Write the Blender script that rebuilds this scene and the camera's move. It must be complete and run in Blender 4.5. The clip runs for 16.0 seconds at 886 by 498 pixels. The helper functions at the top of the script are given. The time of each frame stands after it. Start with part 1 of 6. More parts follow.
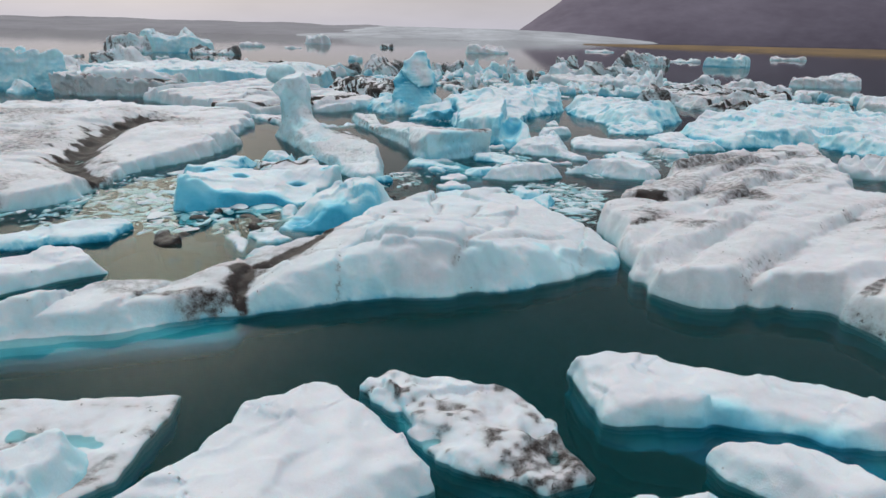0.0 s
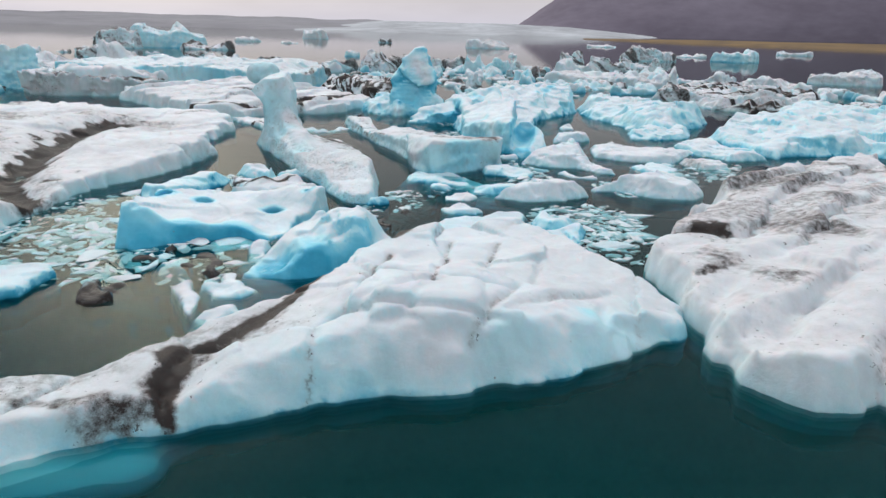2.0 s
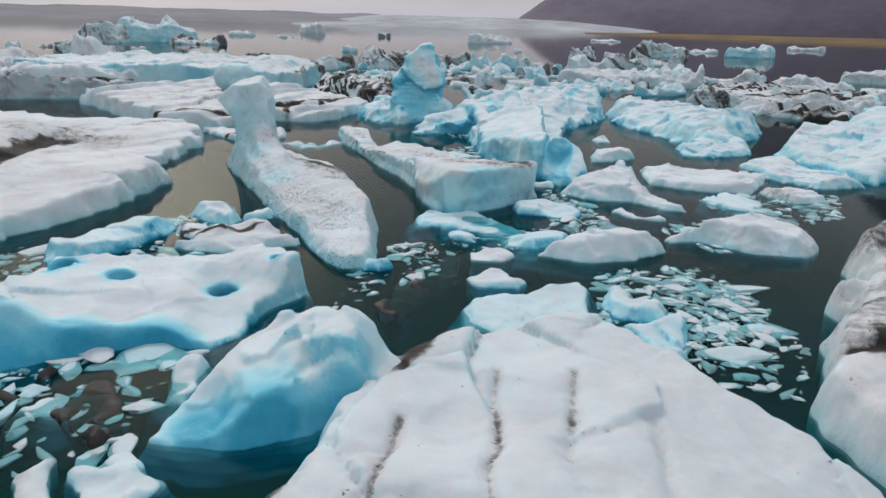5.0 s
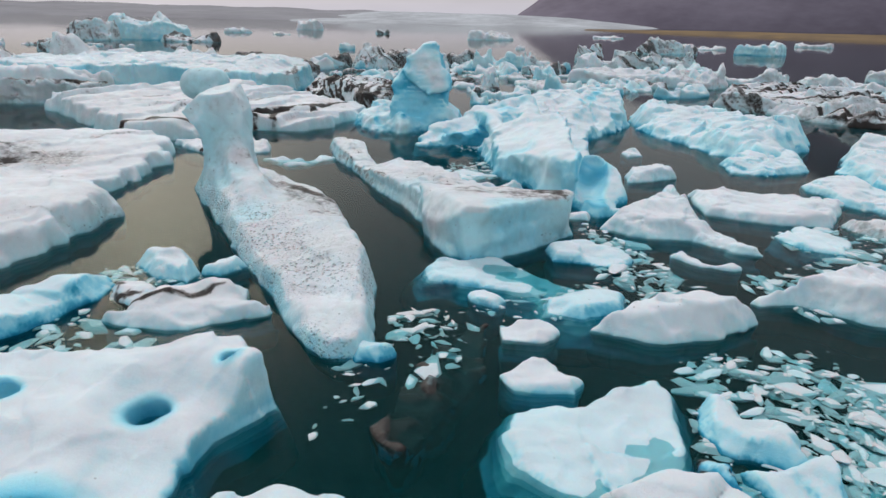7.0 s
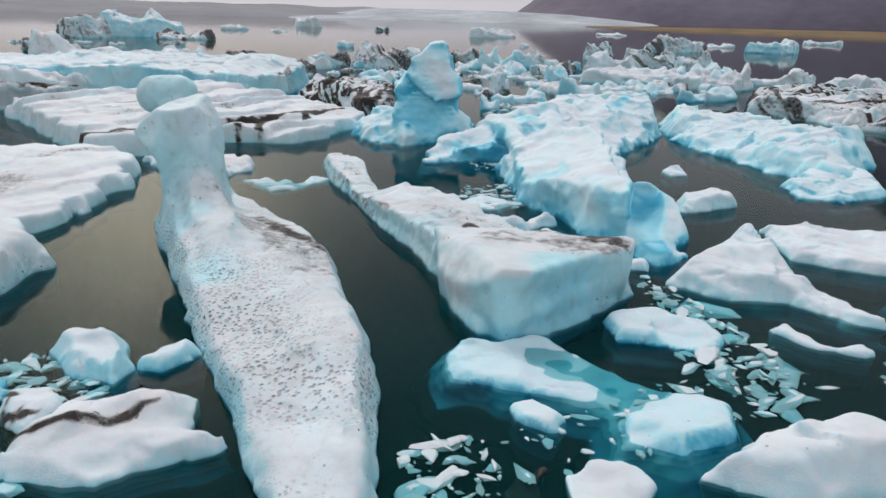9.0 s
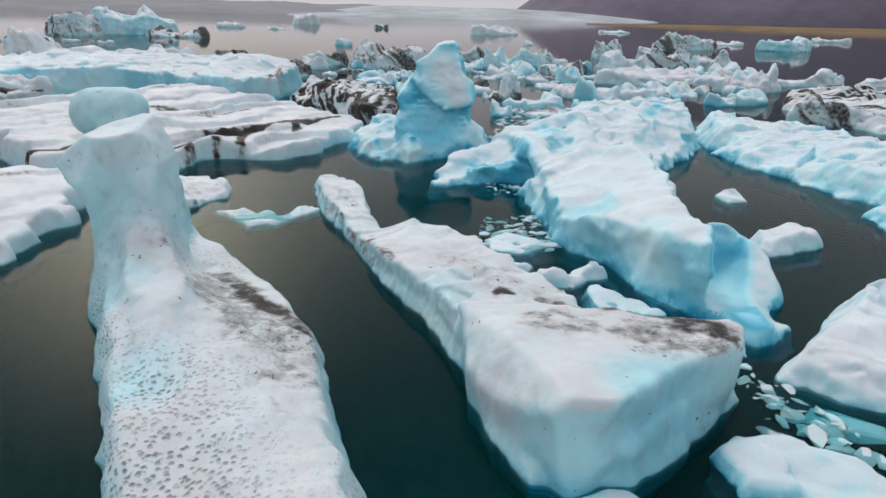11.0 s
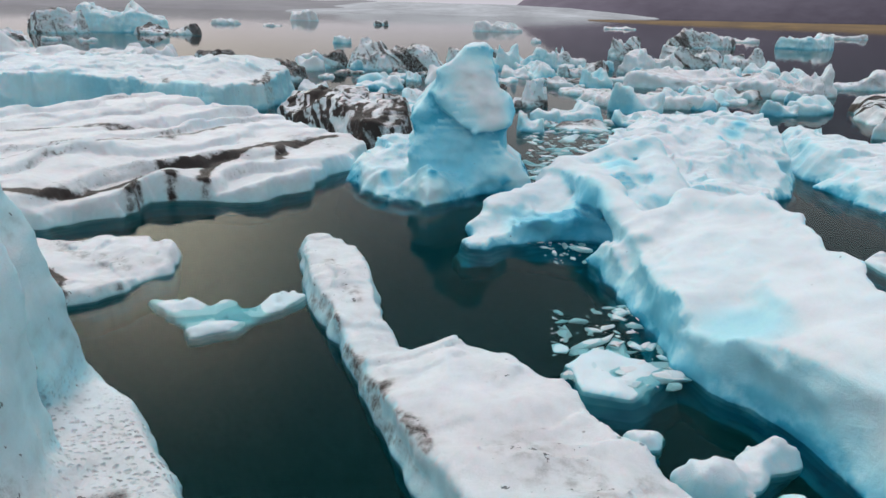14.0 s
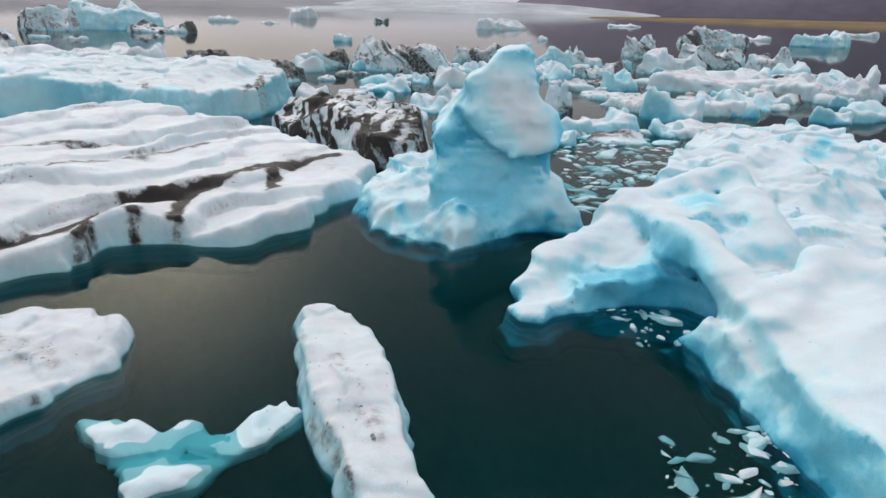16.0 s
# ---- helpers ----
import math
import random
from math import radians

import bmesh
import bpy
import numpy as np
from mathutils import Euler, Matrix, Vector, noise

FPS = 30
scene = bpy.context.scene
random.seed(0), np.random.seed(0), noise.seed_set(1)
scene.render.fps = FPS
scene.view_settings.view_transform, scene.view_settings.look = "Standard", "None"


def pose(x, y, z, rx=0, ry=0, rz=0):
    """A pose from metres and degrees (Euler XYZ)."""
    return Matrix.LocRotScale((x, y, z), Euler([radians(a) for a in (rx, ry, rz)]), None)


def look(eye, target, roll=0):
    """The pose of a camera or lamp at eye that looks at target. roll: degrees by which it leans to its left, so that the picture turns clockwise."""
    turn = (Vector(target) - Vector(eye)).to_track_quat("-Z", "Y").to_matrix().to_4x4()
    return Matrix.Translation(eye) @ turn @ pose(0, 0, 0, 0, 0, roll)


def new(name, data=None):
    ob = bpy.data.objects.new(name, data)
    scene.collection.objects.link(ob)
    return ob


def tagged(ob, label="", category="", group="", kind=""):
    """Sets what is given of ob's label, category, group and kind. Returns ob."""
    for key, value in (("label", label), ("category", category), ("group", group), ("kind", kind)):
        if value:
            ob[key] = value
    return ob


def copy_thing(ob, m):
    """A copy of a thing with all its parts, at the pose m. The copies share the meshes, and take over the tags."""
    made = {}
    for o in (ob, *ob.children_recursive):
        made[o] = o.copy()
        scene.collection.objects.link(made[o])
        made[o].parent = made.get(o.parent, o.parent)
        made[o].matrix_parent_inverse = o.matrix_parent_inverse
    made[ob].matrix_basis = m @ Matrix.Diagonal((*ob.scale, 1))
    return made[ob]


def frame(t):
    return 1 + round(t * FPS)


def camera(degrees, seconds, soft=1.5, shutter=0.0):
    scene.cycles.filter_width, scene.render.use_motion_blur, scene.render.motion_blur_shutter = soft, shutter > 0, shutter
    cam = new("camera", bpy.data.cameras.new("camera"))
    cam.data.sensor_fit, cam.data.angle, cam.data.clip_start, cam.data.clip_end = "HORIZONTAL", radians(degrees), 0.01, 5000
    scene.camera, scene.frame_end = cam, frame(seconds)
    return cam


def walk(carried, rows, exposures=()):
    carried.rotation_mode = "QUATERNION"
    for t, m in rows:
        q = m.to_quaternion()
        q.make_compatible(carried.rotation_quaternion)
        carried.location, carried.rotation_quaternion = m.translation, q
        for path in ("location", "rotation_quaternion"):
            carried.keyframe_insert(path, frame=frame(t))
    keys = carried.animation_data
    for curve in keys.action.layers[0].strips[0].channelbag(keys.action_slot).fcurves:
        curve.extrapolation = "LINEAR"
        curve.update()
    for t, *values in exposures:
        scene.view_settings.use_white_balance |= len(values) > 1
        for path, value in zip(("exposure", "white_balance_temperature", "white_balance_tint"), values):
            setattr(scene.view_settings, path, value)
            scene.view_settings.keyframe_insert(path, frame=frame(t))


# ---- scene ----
cam = camera(65.5, 16.0)
METRES, EYE, TILT, LEAN, TURN = 39.2, 6.0, 0.0, 0.0, 0.0
ROWS = [
    (0.0, 0.0, 0.0, 0.0, 0.4, -17.26, -1.28),
    (0.5, -0.0014, 0.0299, -0.0002, 0.36, -17.36, -1.27),
    (1.0, -0.0029, 0.0626, -0.0006, 0.35, -17.46, -1.25),
    (1.5, -0.0046, 0.0926, -0.0009, 0.32, -17.56, -1.27),
    (2.0, -0.0071, 0.125, -0.0009, 0.3, -17.66, -1.27),
    (2.5, -0.0101, 0.155, -0.0009, 0.27, -17.74, -1.28),
    (3.0, -0.0136, 0.1877, -0.0011, 0.24, -17.8, -1.31),
    (3.5, -0.0168, 0.2178, -0.0014, 0.23, -17.89, -1.31),
    (4.0, -0.0201, 0.2508, -0.0016, 0.23, -17.97, -1.29),
    (6.5, -0.0335, 0.4101, -0.0022, 0.12, -18.3, -1.3),
    (7.0, -0.0369, 0.4431, -0.0025, 0.1, -18.36, -1.27),
    (7.5, -0.0401, 0.4734, -0.0029, 0.1, -18.41, -1.27),
    (8.0, -0.044, 0.5057, -0.0031, 0.07, -18.47, -1.26),
    (8.5, -0.0471, 0.5354, -0.0031, 0.06, -18.54, -1.25),
    (9.0, -0.0502, 0.5677, -0.0033, 0.04, -18.59, -1.26),
    (11.5, -0.0663, 0.721, -0.0047, -0.04, -18.85, -1.23),
    (12.0, -0.0705, 0.7555, -0.0051, -0.05, -18.9, -1.22),
    (12.5, -0.074, 0.7849, -0.0058, -0.08, -18.94, -1.19),
    (13.0, -0.0779, 0.8167, -0.0061, -0.11, -19.0, -1.22),
    (13.5, -0.082, 0.8459, -0.0066, -0.11, -19.03, -1.21),
    (14.0, -0.087, 0.8768, -0.0072, -0.12, -19.07, -1.2),
    (14.5, -0.092, 0.9048, -0.0078, -0.12, -19.12, -1.2),
    (15.0, -0.0972, 0.9352, -0.0081, -0.13, -19.18, -1.18),
    (15.5, -0.1019, 0.9635, -0.0086, -0.14, -19.23, -1.16),
    (16.0, -0.1073, 0.9936, -0.009, -0.16, -19.27, -1.17),
]
walk(cam, [(t, pose(0, 0, EYE, TILT, LEAN, TURN) @ pose(METRES * x, METRES * y, METRES * z, 90 + pitch, roll, yaw)) for t, x, y, z, yaw, pitch, roll in ROWS],
     [(0.0, -0.3), (0.5, -0.3), (1.2, -0.17), (2.0, -0.08), (2.6, -0.14), (3.2, -0.34), (4.0, -0.4), (6.5, -0.27), (8.0, -0.19), (9.0, -0.18), (13.0, -0.2), (16.0, -0.08)])
# ---- light: overcast lagoon, low sun veiled ahead and to the left ----
SUN_AZ, SUN_EL = -24.0, 21.0
world = bpy.data.worlds.new("overcast_sky")
scene.world = world
world.use_nodes = True
wn, wl = world.node_tree.nodes, world.node_tree.links
wn.clear()
w_out, w_bg = wn.new("ShaderNodeOutputWorld"), wn.new("ShaderNodeBackground")
sky = wn.new("ShaderNodeTexSky")
sky.sky_type, sky.sun_disc = "NISHITA", False
sky.sun_elevation, sky.sun_rotation = radians(SUN_EL), radians(SUN_AZ)
sky.air_density, sky.dust_density, sky.ozone_density = 1.0, 4.0, 1.0
# the cloud deck: soft grey, a little paler towards the horizon
w_tc, w_sep, w_ramp = wn.new("ShaderNodeTexCoord"), wn.new("ShaderNodeSeparateXYZ"), wn.new("ShaderNodeValToRGB")
wl.new(w_tc.outputs["Generated"], w_sep.inputs[0])
wl.new(w_sep.outputs["Z"], w_ramp.inputs[0])
els = w_ramp.color_ramp.elements
els[0].position, els[0].color = 0.0, (6.0, 5.9, 6.8, 1)
els[1].position, els[1].color = 0.6, (6.1, 7.1, 7.95, 1)
mid = els.new(0.06)
mid.color = (5.6, 5.3, 5.4, 1)
w_noise, w_nmap = wn.new("ShaderNodeTexNoise"), wn.new("ShaderNodeMapping")
w_nmap.inputs["Scale"].default_value = (3, 3, 14)
w_noise.inputs["Scale"].default_value, w_noise.inputs["Detail"].default_value = 1.4, 5
wl.new(w_tc.outputs["Generated"], w_nmap.inputs[0])
wl.new(w_nmap.outputs[0], w_noise.inputs["Vector"])
w_var = wn.new("ShaderNodeMapRange")
w_var.inputs["To Min"].default_value, w_var.inputs["To Max"].default_value = 0.8, 1.2
wl.new(w_noise.outputs["Fac"], w_var.inputs[0])
w_mul = wn.new("ShaderNodeVectorMath")
w_mul.operation = "SCALE"
wl.new(w_ramp.outputs[0], w_mul.inputs[0])
wl.new(w_var.outputs[0], w_mul.inputs["Scale"])
w_mix = wn.new("ShaderNodeMix")
w_mix.data_type = "RGBA"
w_mix.inputs[0].default_value = 0.97
# the sun's own patch of brighter, warmer cloud
w_dir, w_dot, w_pow, w_add = wn.new("ShaderNodeVectorMath"), wn.new("ShaderNodeVectorMath"), wn.new("ShaderNodeMath"), wn.new("ShaderNodeVectorMath")
w_dir.operation, w_dot.operation, w_pow.operation, w_add.operation = "NORMALIZE", "DOT_PRODUCT", "POWER", "MULTIPLY_ADD"
w_dot.inputs[1].default_value = (math.sin(radians(SUN_AZ)) * math.cos(radians(SUN_EL)), math.cos(radians(SUN_AZ)) * math.cos(radians(SUN_EL)), math.sin(radians(SUN_EL)))
w_pow.inputs[1].default_value, w_pow.use_clamp = 66.0, True
wl.new(w_tc.outputs["Generated"], w_dir.inputs[0])
wl.new(w_dir.outputs[0], w_dot.inputs[0])
wl.new(w_dot.outputs["Value"], w_pow.inputs[0])
w_add.inputs[1].default_value = (28.0, 25.5, 19.0)
wl.new(w_pow.outputs[0], w_add.inputs[0])
wl.new(w_mul.outputs[0], w_add.inputs[2])
wl.new(sky.outputs[0], w_mix.inputs[6])
wl.new(w_add.outputs[0], w_mix.inputs[7])
wl.new(w_mix.outputs[2], w_bg.inputs[0])
w_bg.inputs["Strength"].default_value = 0.118
wl.new(w_bg.outputs[0], w_out.inputs[0])

sun_data = bpy.data.lights.new("veiled_sun", "SUN")
sun_data.energy, sun_data.angle, sun_data.color = 1.3, radians(18), (1.0, 0.97, 0.93)
az, el = radians(SUN_AZ), radians(54)
new("veiled_sun", sun_data).matrix_world = look((0, 0, 50), (-math.sin(az) * math.cos(el), -math.cos(az) * math.cos(el), 50 - math.sin(el)))


# ---- materials ----
def material(name):
    m = bpy.data.materials.new(name)
    m.use_nodes = True
    nt = m.node_tree
    return m, nt, nt.nodes["Principled BSDF"]


def node(nt, kind, **values):
    n = nt.nodes.new(kind)
    for key, value in values.items():
        n.inputs[key.replace("_", " ")].default_value = value
    return n


def ramp(nt, source, stops):
    r = nt.nodes.new("ShaderNodeValToRGB")
    e = r.color_ramp.elements
    while len(e) < len(stops):
        e.new(0.5)
    for el_, (p, c) in zip(e, stops):
        el_.position, el_.color = p, (c, c, c, 1) if isinstance(c, (int, float)) else (*c, 1)
    nt.links.new(source, r.inputs[0])
    return r.outputs[0]


def noise_of(nt, vector, scale, detail=6, rough=0.6):
    n = node(nt, "ShaderNodeTexNoise", Scale=scale, Detail=detail, Roughness=rough)
    nt.links.new(vector, n.inputs["Vector"])
    return n.outputs["Fac"]


def mixed(nt, fac, a, b, mode="MIX"):
    n = nt.nodes.new("ShaderNodeMix")
    n.data_type, n.blend_type = "RGBA", mode
    for value, slot in ((fac, 0), (a, 6), (b, 7)):
        if isinstance(value, (int, float)):
            n.inputs[slot].default_value = value
        elif isinstance(value, tuple):
            n.inputs[slot].default_value = (*value, 1)
        else:
            nt.links.new(value, n.inputs[slot])
    return n.outputs[2]


def maths(nt, op, a, b=0.0, clamp=False):
    n = nt.nodes.new("ShaderNodeMath")
    n.operation, n.use_clamp = op, clamp
    for value, slot in ((a, 0), (b, 1)):
        if isinstance(value, (int, float)):
            n.inputs[slot].default_value = value
        else:
            nt.links.new(value, n.inputs[slot])
    return n.outputs[0]


def attribute(nt, name):
    n = nt.nodes.new("ShaderNodeAttribute")
    n.attribute_name = name
    return n.outputs["Fac"]


def ice_material():
    """Glacier ice: a white weathered crust over blue ice, with black volcanic ash; three values on the mesh say where each lies."""
    m, nt, bsdf = material("glacier_ice")
    geo = nt.nodes.new("ShaderNodeNewGeometry").outputs["Position"]
    big, mid_, fine = noise_of(nt, geo, 0.9, 4), noise_of(nt, geo, 5, 6), noise_of(nt, geo, 38, 5, 0.7)
    blue = maths(nt, "ADD", attribute(nt, "blue"), maths(nt, "MULTIPLY", maths(nt, "SUBTRACT", big, 0.5), 0.14), True)
    blue = maths(nt, "ADD", blue, maths(nt, "MULTIPLY", maths(nt, "SUBTRACT", mid_, 0.5), 0.12), True)
    colour = ramp(nt, blue, [(0.0, (0.79, 0.765, 0.785)), (0.14, (0.73, 0.785, 0.815)), (0.38, (0.50, 0.80, 0.865)), (0.64, (0.19, 0.60, 0.75)), (0.85, (0.05, 0.40, 0.58)), (1.0, (0.015, 0.25, 0.42))])
    colour = mixed(nt, 0.18, colour, ramp(nt, fine, [(0.3, 0.72), (0.62, 1.0)]), "MULTIPLY")
    colour = mixed(nt, 0.45, colour, ramp(nt, noise_of(nt, geo, 0.9, 4, 0.5), [(0.3, (0.74, 0.73, 0.75)), (0.6, (1.0, 1.0, 1.0))]), "MULTIPLY")
    specks = node(nt, "ShaderNodeTexVoronoi", Scale=3.2)
    nt.links.new(geo, specks.inputs["Vector"])
    colour = mixed(nt, maths(nt, "MULTIPLY", ramp(nt, specks.outputs["Distance"], [(0.03, 0.75), (0.09, 0.0)]), ramp(nt, big, [(0.5, 0.0), (0.6, 1.0)])), colour, (0.16, 0.14, 0.13))
    # thin silt wash, then solid ash where the bands run
    ash = attribute(nt, "dirt")
    broken = maths(nt, "ADD", maths(nt, "MULTIPLY", mid_, 0.75), maths(nt, "MULTIPLY", fine, 0.4))
    solid = ramp(nt, maths(nt, "SUBTRACT", maths(nt, "ADD", ash, broken), 0.575), [(0.34, 0.0), (0.68, 1.0)])
    solid = maths(nt, "MULTIPLY", solid, ramp(nt, ash, [(0.22, 0.0), (0.48, 1.0)]))
    wash = maths(nt, "MULTIPLY", ash, ramp(nt, mid_, [(0.3, 0.3), (0.7, 1.0)]))
    colour = mixed(nt, wash, colour, (0.31, 0.22, 0.175))
    colour = mixed(nt, solid, colour, (0.032, 0.022, 0.019))
    grit = node(nt, "ShaderNodeTexVoronoi", Scale=8.0)
    stir, shifted = node(nt, "ShaderNodeTexNoise", Scale=14.0, Detail=2.0), nt.nodes.new("ShaderNodeVectorMath")
    shifted.operation = "MULTIPLY_ADD"
    shifted.inputs[1].default_value = (0.22, 0.22, 0.22)
    nt.links.new(geo, stir.inputs["Vector"])
    nt.links.new(stir.outputs["Color"], shifted.inputs[0])
    nt.links.new(geo, shifted.inputs[2])
    nt.links.new(shifted.outputs[0], grit.inputs["Vector"])
    pick = nt.nodes.new("ShaderNodeSeparateColor")
    nt.links.new(grit.outputs["Color"], pick.inputs[0])
    dots = maths(nt, "MULTIPLY", maths(nt, "LESS_THAN", grit.outputs["Distance"], maths(nt, "MULTIPLY", pick.outputs[1], 0.3)), maths(nt, "LESS_THAN", pick.outputs[0], maths(nt, "MULTIPLY", maths(nt, "SUBTRACT", ash, 0.2), 2.6)))
    colour = mixed(nt, maths(nt, "MULTIPLY", dots, 0.8), colour, (0.05, 0.045, 0.045))
    # melt pits, greyer in their middles, where the mesh asks for them
    cells = node(nt, "ShaderNodeTexVoronoi", Scale=11.0)
    warped = nt.nodes.new("ShaderNodeVectorMath")
    warped.operation = "MULTIPLY_ADD"
    warped.inputs[1].default_value = (0.08, 0.08, 0.08)
    wave = node(nt, "ShaderNodeTexNoise", Scale=6.0, Detail=3.0)
    nt.links.new(geo, wave.inputs["Vector"])
    nt.links.new(wave.outputs["Color"], warped.inputs[0])
    nt.links.new(geo, warped.inputs[2])
    nt.links.new(warped.outputs[0], cells.inputs["Vector"])
    pit_grey = maths(nt, "MULTIPLY", ramp(nt, cells.outputs["Distance"], [(0.16, 1.0), (0.42, 0.0)]), maths(nt, "MULTIPLY", attribute(nt, "pits"), ramp(nt, big, [(0.32, 0.1), (0.58, 0.9)])))
    colour = mixed(nt, pit_grey, colour, (0.27, 0.28, 0.30))
    nt.links.new(colour, bsdf.inputs["Base Color"])
    nt.links.new(ramp(nt, blue, [(0.0, 0.62), (0.5, 0.38), (1.0, 0.2)]), bsdf.inputs["Roughness"])
    bsdf.inputs["IOR"].default_value = 1.31
    bsdf.inputs["Subsurface Weight"].default_value, bsdf.inputs["Subsurface Scale"].default_value = 0.35, 0.1
    bsdf.inputs["Subsurface Radius"].default_value = (0.25, 0.8, 1.0)
    pits = maths(nt, "MULTIPLY", ramp(nt, cells.outputs["Distance"], [(0.05, 0.0), (0.45, 1.0)]), attribute(nt, "pits"))
    height = maths(nt, "ADD", maths(nt, "MULTIPLY", mid_, 0.15), maths(nt, "MULTIPLY", fine, 0.07))
    height = maths(nt, "ADD", height, maths(nt, "MULTIPLY", pits, 0.5))
    bump = node(nt, "ShaderNodeBump", Strength=1.0, Distance=0.14)
    nt.links.new(height, bump.inputs["Height"])
    nt.links.new(bump.outputs[0], bsdf.inputs["Normal"])
    return m


RIPPLE = (-8.3, 50.1)


def water_material():
    """The lagoon's skin: a mirror at a low angle, else a view into dark milky water."""
    m, nt, bsdf = material("lagoon_water")
    nt.nodes.remove(bsdf)
    out = nt.nodes["Material Output"]
    geo = nt.nodes.new("ShaderNodeNewGeometry").outputs["Position"]
    stretch = nt.nodes.new("ShaderNodeMapping")
    stretch.inputs["Scale"].default_value = (1.0, 0.6, 1.0)
    nt.links.new(geo, stretch.inputs[0])
    bump = node(nt, "ShaderNodeBump", Strength=0.05, Distance=0.05)
    away = nt.nodes.new("ShaderNodeVectorMath")
    away.operation = "DISTANCE"
    away.inputs[1].default_value = (RIPPLE[0], RIPPLE[1], 0.0)
    nt.links.new(geo, away.inputs[0])
    rings = maths(nt, "MULTIPLY", maths(nt, "SINE", maths(nt, "MULTIPLY", away.outputs["Value"], 22.0)), ramp(nt, away.outputs["Value"], [(0.25, 0.6), (1.0, 0.0)]))
    nt.links.new(maths(nt, "ADD", noise_of(nt, stretch.outputs[0], 2.2, 3), rings), bump.inputs["Height"])
    gloss = node(nt, "ShaderNodeBsdfGlossy", Roughness=0.04)
    gloss.inputs["Color"].default_value = (0.92, 0.92, 0.92, 1)
    clear = node(nt, "ShaderNodeBsdfTransparent", Color=(0.70, 0.96, 0.98, 1))
    milk = node(nt, "ShaderNodeBsdfDiffuse", Color=(0.002, 0.06, 0.057, 1))
    under, skin = nt.nodes.new("ShaderNodeMixShader"), nt.nodes.new("ShaderNodeMixShader")
    under.inputs[0].default_value = 0.1
    nt.links.new(clear.outputs[0], under.inputs[1])
    nt.links.new(milk.outputs[0], under.inputs[2])
    fres = node(nt, "ShaderNodeFresnel", IOR=1.33)
    for n in (gloss, fres):
        nt.links.new(bump.outputs[0], n.inputs["Normal"])
    nt.links.new(maths(nt, "POWER", fres.outputs[0], 1.45), skin.inputs[0])
    nt.links.new(under.outputs[0], skin.inputs[1])
    nt.links.new(gloss.outputs[0], skin.inputs[2])
    nt.links.new(skin.outputs[0], out.inputs["Surface"])
    return m


def depth_tint_material(name, density, colour):
    """One tinted sheet; stacked, they stand in for silty water dimming with depth."""
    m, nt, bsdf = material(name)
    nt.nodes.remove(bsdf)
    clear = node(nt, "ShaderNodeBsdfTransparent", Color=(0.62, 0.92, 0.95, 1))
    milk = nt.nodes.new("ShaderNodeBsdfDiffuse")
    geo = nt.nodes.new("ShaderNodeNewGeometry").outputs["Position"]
    # the teal, strongest near the start, weakens along the lagoon
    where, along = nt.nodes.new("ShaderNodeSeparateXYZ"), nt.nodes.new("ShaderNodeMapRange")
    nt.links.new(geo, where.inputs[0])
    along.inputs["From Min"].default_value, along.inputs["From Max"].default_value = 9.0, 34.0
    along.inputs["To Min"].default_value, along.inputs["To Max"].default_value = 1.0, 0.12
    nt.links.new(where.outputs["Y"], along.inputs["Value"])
    teal_mix = maths(nt, "ADD", along.outputs[0], maths(nt, "MULTIPLY", maths(nt, "SUBTRACT", noise_of(nt, geo, 0.2, 2, 0.5), 0.5), 0.9), True)
    nt.links.new(mixed(nt, teal_mix, tuple(c * 0.45 for c in colour), tuple(c * 1.7 for c in colour)), milk.inputs["Color"])
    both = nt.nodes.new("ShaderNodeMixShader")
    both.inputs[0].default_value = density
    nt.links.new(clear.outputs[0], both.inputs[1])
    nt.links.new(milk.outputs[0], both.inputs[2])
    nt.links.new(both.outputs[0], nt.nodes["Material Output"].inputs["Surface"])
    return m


def land_material(name, dark, pale, scale, rough=0.95):
    m, nt, bsdf = material(name)
    tc = nt.nodes.new("ShaderNodeNewGeometry").outputs["Position"]
    mapped = nt.nodes.new("ShaderNodeMapping")
    mapped.inputs["Scale"].default_value = (1, 1, 3)
    nt.links.new(tc, mapped.inputs[0])
    v = maths(nt, "ADD", maths(nt, "MULTIPLY", noise_of(nt, mapped.outputs[0], scale, 8, 0.65), 0.7), maths(nt, "MULTIPLY", noise_of(nt, mapped.outputs[0], scale * 9, 5), 0.3))
    nt.links.new(mixed(nt, ramp(nt, v, [(0.35, 0.0), (0.65, 1.0)]), dark, pale), bsdf.inputs["Base Color"])
    bsdf.inputs["Roughness"].default_value = rough
    bsdf.inputs["Specular IOR Level"].default_value = 0.1
    return m


ICE = ice_material()
WATER = water_material()


